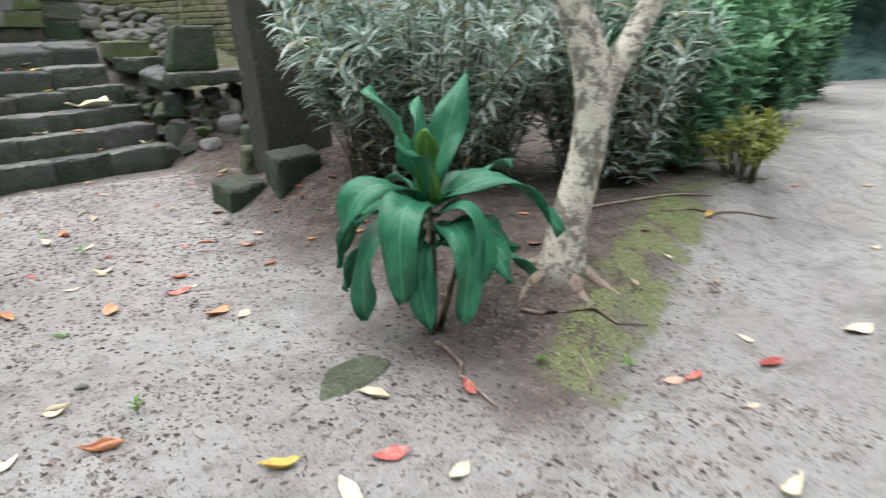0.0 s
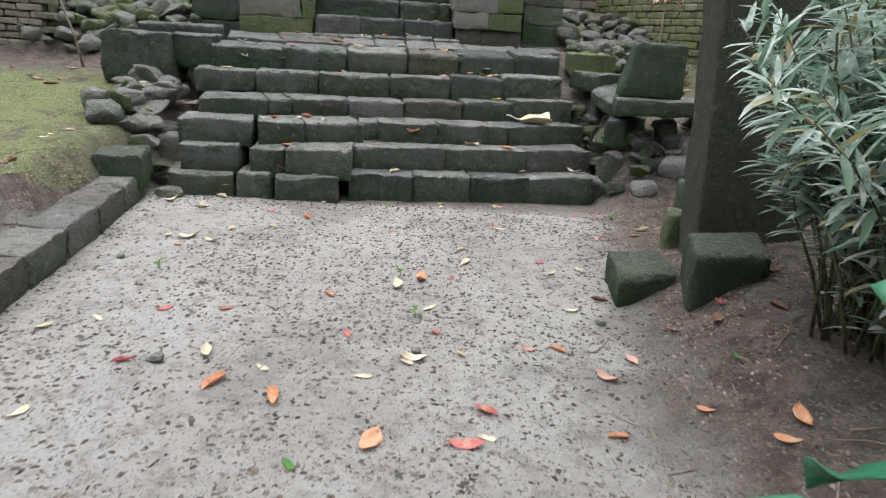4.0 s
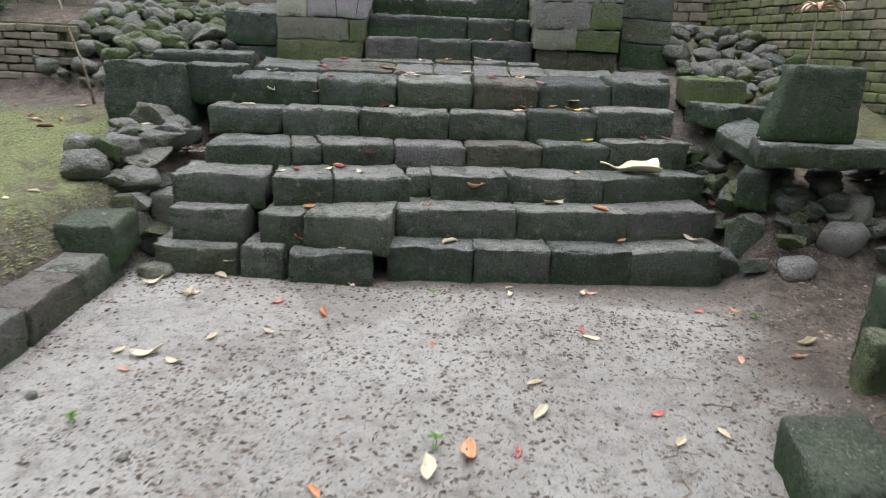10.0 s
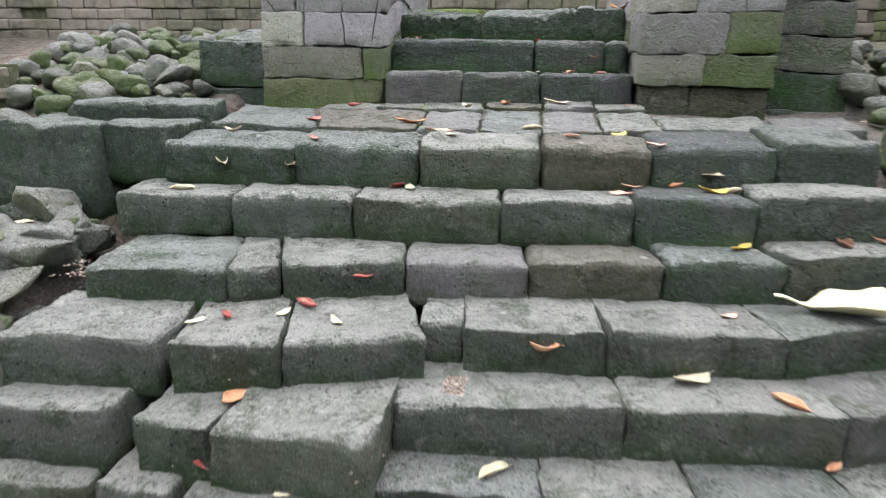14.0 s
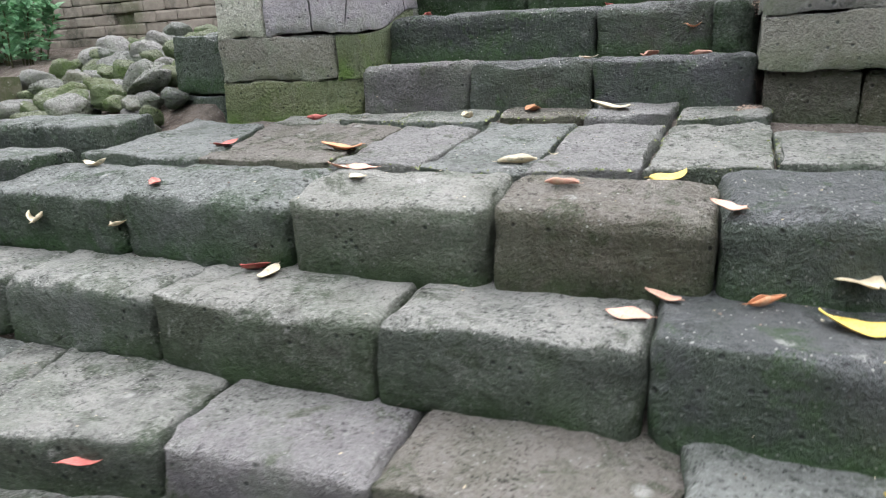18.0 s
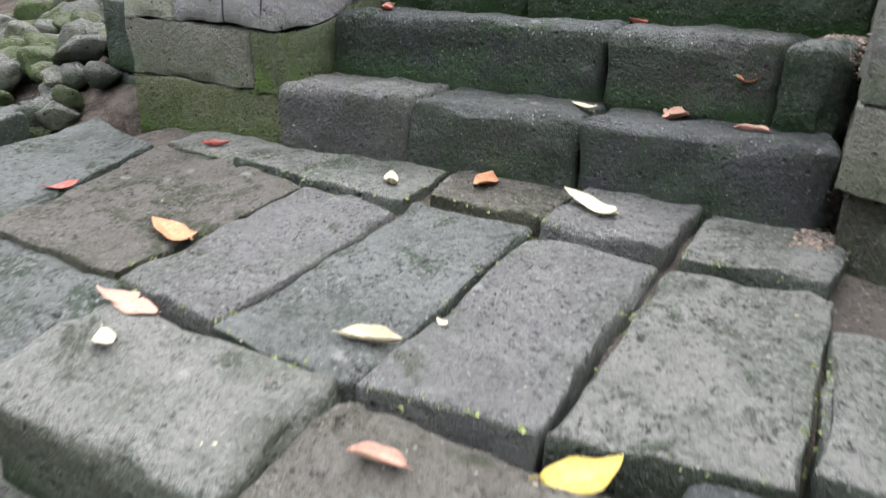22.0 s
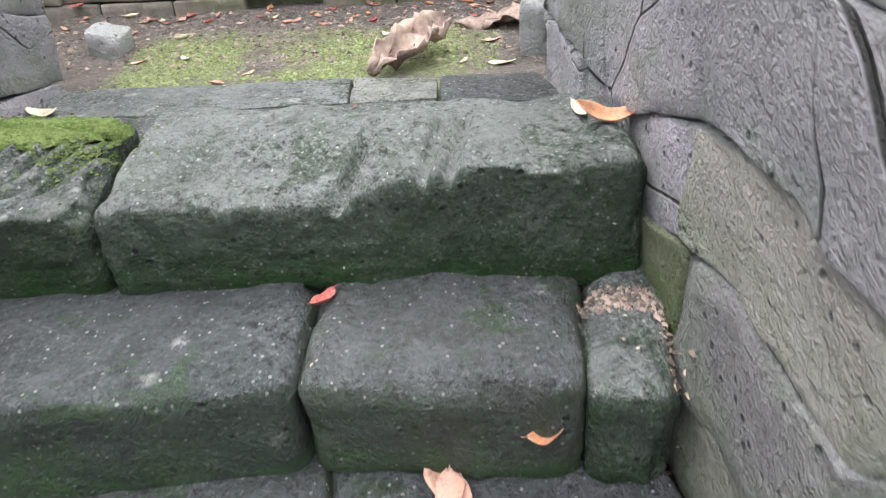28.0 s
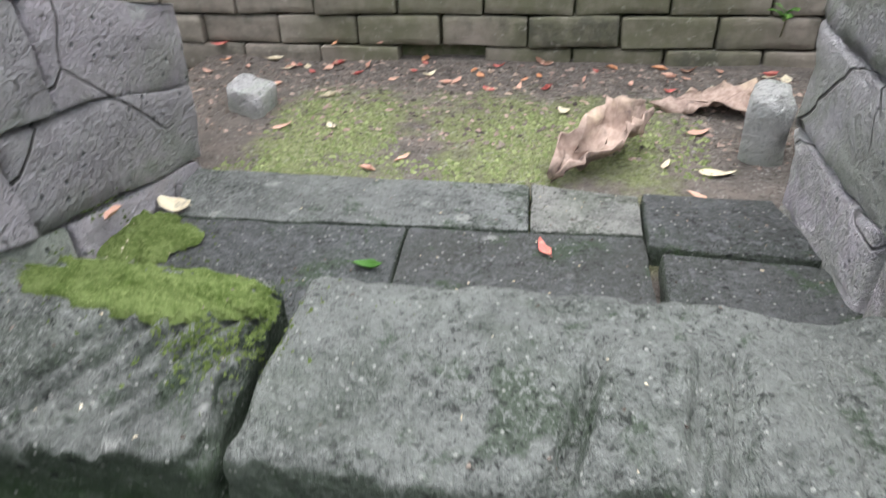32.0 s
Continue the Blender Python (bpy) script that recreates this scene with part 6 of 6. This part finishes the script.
def twig(x, y, length, yaw, seed, thick=0.006):
    rng = random.Random(seed)
    pts = []
    for i in range(6):
        d = (i / 5 - 0.5) * length
        px, py = x + d * math.cos(yaw) + rng.uniform(-0.03, 0.03), y + d * math.sin(yaw) + rng.uniform(-0.03, 0.03)
        pts.append((px - x, py - y, ground_height(px, py) + thick * 0.7))
    ob = new("twig", joined([tube(pts, [thick, thick * 0.9, thick * 0.85, thick * 0.8, thick * 0.6, thick * 0.3], 5)], "twig"))
    ob.data.materials.append(TWIG)
    ob.location = (x, y, 0)
    tagged(ob, "thin dry brown twig lying on the ground", "twig", "fallen twigs")


for k, (x, y, length, yaw, thick) in enumerate([(2.72, 1.78, 0.55, -1.9, 0.012), (3.3, 1.7, 0.5, -0.9, 0.01), (4.6, 2.2, 0.9, -0.3, 0.012), (4.9, 1.9, 0.8, -0.5, 0.01), (3.1, 1.5, 0.4, 0.6, 0.006), (5.6, 2.1, 0.6, -0.2, 0.008)]):
    twig(x, y, length, yaw, 700 + k, thick)
for k in range(46):
    rng = random.Random(800 + k)
    twig(rng.uniform(2.7, 4.2), rng.uniform(1.5, 6.8), rng.uniform(0.1, 0.32), rng.uniform(0, 3.1), 900 + k, rng.uniform(0.002, 0.005))


def weed(x, y, z, seed, label, size=0.07, count=6):
    """A small sprout of a few leaves."""
    thing = base("weed", x, y, z, label, "plant", "weeds")
    rng = random.Random(seed)
    child("stem", joined([tube([(0, 0, -0.01), (0.005, 0, size * 0.5), (0.0, 0.005, size * 0.9)], [0.002, 0.002, 0.001], 5)], "stem"), STEM, thing)
    for k in range(count):
        v, f = leaf_strip(size * rng.uniform(0.6, 1.1), size * 0.35, 1.2, 0.2, 0.002, k, 6, 2, lift=rng.uniform(0.3, 1.0))
        ob = child("leaf", solid(joined([(v, f)], "leaf"), 0.001), LEAF_YOUNG, thing)
        ob.location, ob.rotation_euler = (0, 0, size * rng.uniform(0.2, 0.9)), (0, 0, k * 2.4 + rng.uniform(-0.3, 0.3))


weed(2.06, 9.74, 1.7, 3, "small grassy tuft growing beside the gate pier", 0.07, 12)
weed(2.12, 11.22, 1.78, 1, "small green sprout growing from the brick wall", 0.07)
for k, (x, y) in enumerate([(1.72, 6.2), (1.9, 4.85), (2.0, 4.3), (0.62, 4.75), (1.7, 2.3), (1.2, 2.0), (3.15, 1.35), (3.45, 6.3), (2.95, 1.6)]):
    weed(x, y, ground_height(x, y), 20 + k, "tiny green weed sprouting from the sand", 0.045, 5)
for k in range(26):
    rng = random.Random(1200 + k)
    twig(rng.uniform(-0.5, -0.1), rng.uniform(4.0, 6.6), rng.uniform(0.12, 0.35), rng.uniform(0, 3.1), 1300 + k, rng.uniform(0.002, 0.005))


# ---- litter too small to count ----
def scatter(name, count, place, size, mat, label, seed, parent_kind="litter", flat=0.5):
    """Tiny broken pieces strewn over a surface, as one mesh."""
    rng = random.Random(seed)
    verts, faces = [], []
    for k in range(count):
        spot = place(rng)
        if spot is None:
            continue
        c, s, a = Vector(spot), size[0] + (size[1] - size[0]) * rng.random() ** 2.2, rng.uniform(0, 6.28)
        e = rng.uniform(0.2, 0.8)
        n = len(verts)
        for dx, dy, dz in ((-1, -e, 0), (1, -e * 0.6, 0), (0.6, e, 0), (-0.7, e * 0.7, 0), (0.1, 0.05, flat)):
            verts.append((c.x + s * (dx * math.cos(a) - dy * math.sin(a)), c.y + s * (dx * math.sin(a) + dy * math.cos(a)), c.z + s * dz))
        faces += [(n, n + 1, n + 4), (n + 1, n + 2, n + 4), (n + 2, n + 3, n + 4), (n + 3, n, n + 4)]
    me = bpy.data.meshes.new(name)
    me.from_pydata(verts, [], faces)
    me.materials.append(mat)
    tagged(new(name, me), label, parent_kind, kind="stuff")


def on_path(rng):
    x, y = rng.uniform(-0.1, 3.4), 0.6 + 5.9 * rng.random()
    if noise.noise(Vector((x * 1.3, y * 1.3, 4))) + 0.6 * rng.uniform(-1, 1) < -0.15:
        return None
    return (x, y, ground_height(x, y))


def on_bed(rng):
    x, y = rng.uniform(2.6, 4.4), rng.uniform(1.4, 6.9)
    if x < 2.65 + 0.16 * (y - 2) + 0.5 * rng.random() ** 2:
        return None
    return (x, y, ground_height(x, y))


def on_top(rng):
    q, z = TOPS[rng.randrange(len(TOPS))]
    u, v = rng.uniform(0.05, 0.95), rng.uniform(0.05, 0.95)
    a = [q[0][i] * (1 - u) + q[1][i] * u for i in (0, 1)]
    b = [q[3][i] * (1 - u) + q[2][i] * u for i in (0, 1)]
    x, y = a[0] * (1 - v) + b[0] * v, a[1] * (1 - v) + b[1] * v
    return (x, y, settle(x, y, z) - 0.001)


def on_moss(rng):
    if rng.random() < 0.2:
        x = rng.uniform(2.9, 4.8)
        y = 1.34 + 0.36 * (x - 3.2) + rng.uniform(0.02, 0.34)
    elif rng.random() < 0.7:
        x, y = rng.uniform(-2.2, -0.28), rng.uniform(4.8, 8.0)
    else:
        x, y = rng.uniform(0.6, 1.9), rng.uniform(10.2, 10.85)
    if noise.noise(Vector((x * 3, y * 3, 9))) < (0.1 if x > 2.5 else -0.1):
        return None
    return (x, y, ground_height(x, y))


def on_back(rng):
    x, y = rng.uniform(0.0, 2.3), rng.uniform(10.6, 11.2)
    return (x, y, ground_height(x, y))


scatter("soil_crumbs", 46000, on_path, (0.0022, 0.0165), CLOD, "dark crumbs of soil and leaf litter on the path", 31)
scatter("soil_crumbs", 6000, on_bed, (0.004, 0.016), CLOD, "brown crumbs of soil under the shrubs", 32)
scatter("leaf_crumbs", 1500, on_top, (0.002, 0.006), LEAF_CREAM, "pale crumbs of dead leaves on the steps", 33)
scatter("soil_crumbs", 2500, on_top, (0.002, 0.007), CLOD, "dark crumbs of soil on the steps", 34)
scatter("moss_tufts", 20000, on_moss, (0.004, 0.01), MOSS_TUFT, "yellow-green tufts of moss on the earth", 35, "moss", 0.9)
def on_joint(rng):
    q, z = TOPS[rng.randrange(len(TOPS))]
    if not 8.0 < q[0][1] < 9.1 or z > 1.3:
        return None
    k, t = rng.randrange(4), rng.random()
    a, b = q[k], q[(k + 1) % 4]
    x, y = a[0] + (b[0] - a[0]) * t + rng.gauss(0, 0.006), a[1] + (b[1] - a[1]) * t + rng.gauss(0, 0.006)
    if noise.noise(Vector((x * 5, y * 5, 2))) < 0.0:
        return None
    return (x, y, settle(x, y, z) - 0.002)


def on_edge(rng):
    x, y = -0.3 - 0.22 * rng.random() ** 1.5, rng.uniform(4.2, 7.1)
    if noise.noise(Vector((x * 4, y * 4, 6))) < -0.1:
        return None
    return (x, y, ground_height(x, y) - 0.004)


def on_gap(rng):
    x0, x1, y0, y1, z = ((2.03, 2.15, 9.39, 9.45, 1.56), (2.16, 2.24, 8.95, 9.2, 1.2), (2.15, 2.2, 9.25, 9.42, 1.5), (1.37, 1.42, 6.42, 6.9, 0.2), (-0.12, 0.1, 6.95, 7.35, 0.6), (1.55, 1.62, 6.8, 6.93, 0.4))[rng.randrange(6)]
    x, y = rng.uniform(x0, x1), rng.uniform(y0, y1)
    return (x, y, settle(x, y, z))


scatter("moss_tufts", 5000, on_edge, (0.004, 0.013), MOSS_TUFT, "thick green moss along the terrace edge", 40, "moss", 0.35)
def on_mound(rng):
    x, y = 3.05 + 1.2 * rng.random(), rng.uniform(3.6, 5.0) if rng.random() < 0.6 else rng.uniform(5.2, 6.9)
    if x < 3.2 and y > 4.4 or noise.noise(Vector((x * 4, y * 4, 8))) < -0.15:
        return None
    return (x, y, ground_height(x, y))


scatter("leaf_crumbs", 1200, on_mound, (0.004, 0.016), LEAF_DRY, "brown leaf litter heaped round the post foot", 43)
scatter("soil_crumbs", 3500, on_mound, (0.004, 0.018), CLOD, "dark lumps of soil round the post foot", 44)
scatter("leaf_crumbs", 800, on_gap, (0.003, 0.011), LEAF_DRY, "brown leaf litter caught in the gaps of the steps", 41)
scatter("soil_crumbs", 1400, on_gap, (0.003, 0.01), CLOD, "dark soil caught in the gaps of the steps", 42)


def on_cushion(rng):
    cx, cy, rx, ry, z = ((0.95, 9.685, 0.19, 0.045, 1.79), (0.69, 9.99, 0.09, 0.07, 1.67), (3.58, 8.33, 0.14, 0.1, 1.165), (1.12, 9.62, 0.07, 0.05, 1.79))[rng.randrange(4)]
    x, y = cx + rng.gauss(0, rx * 0.75), cy + rng.gauss(0, ry * 0.75)
    return (x, y, settle(x, y, z) - 0.002)


scatter("moss_tufts", 6000, on_cushion, (0.002, 0.007), MOSS, "bright green tufts round the moss cushions", 39, "moss", 0.8)
scatter("moss_tufts", 14000, on_joint, (0.003, 0.008), MOSS_TUFT, "green moss grown in the paving joints", 37, "moss", 0.7)
scatter("soil_crumbs", 2500, on_back, (0.003, 0.014), CLOD, "dark crumbs of earth below the back wall", 38)
scatter("leaf_crumbs", 900, on_back, (0.004, 0.015), LEAF_DRY, "broken dry leaf litter below the back wall", 36)

# the plan's units become metres
for ob in [o for o in scene.objects if o.parent is None and o.type in ("MESH", "EMPTY")]:
    ob.matrix_basis = Matrix.Scale(SIZE, 4) @ ob.matrix_basis
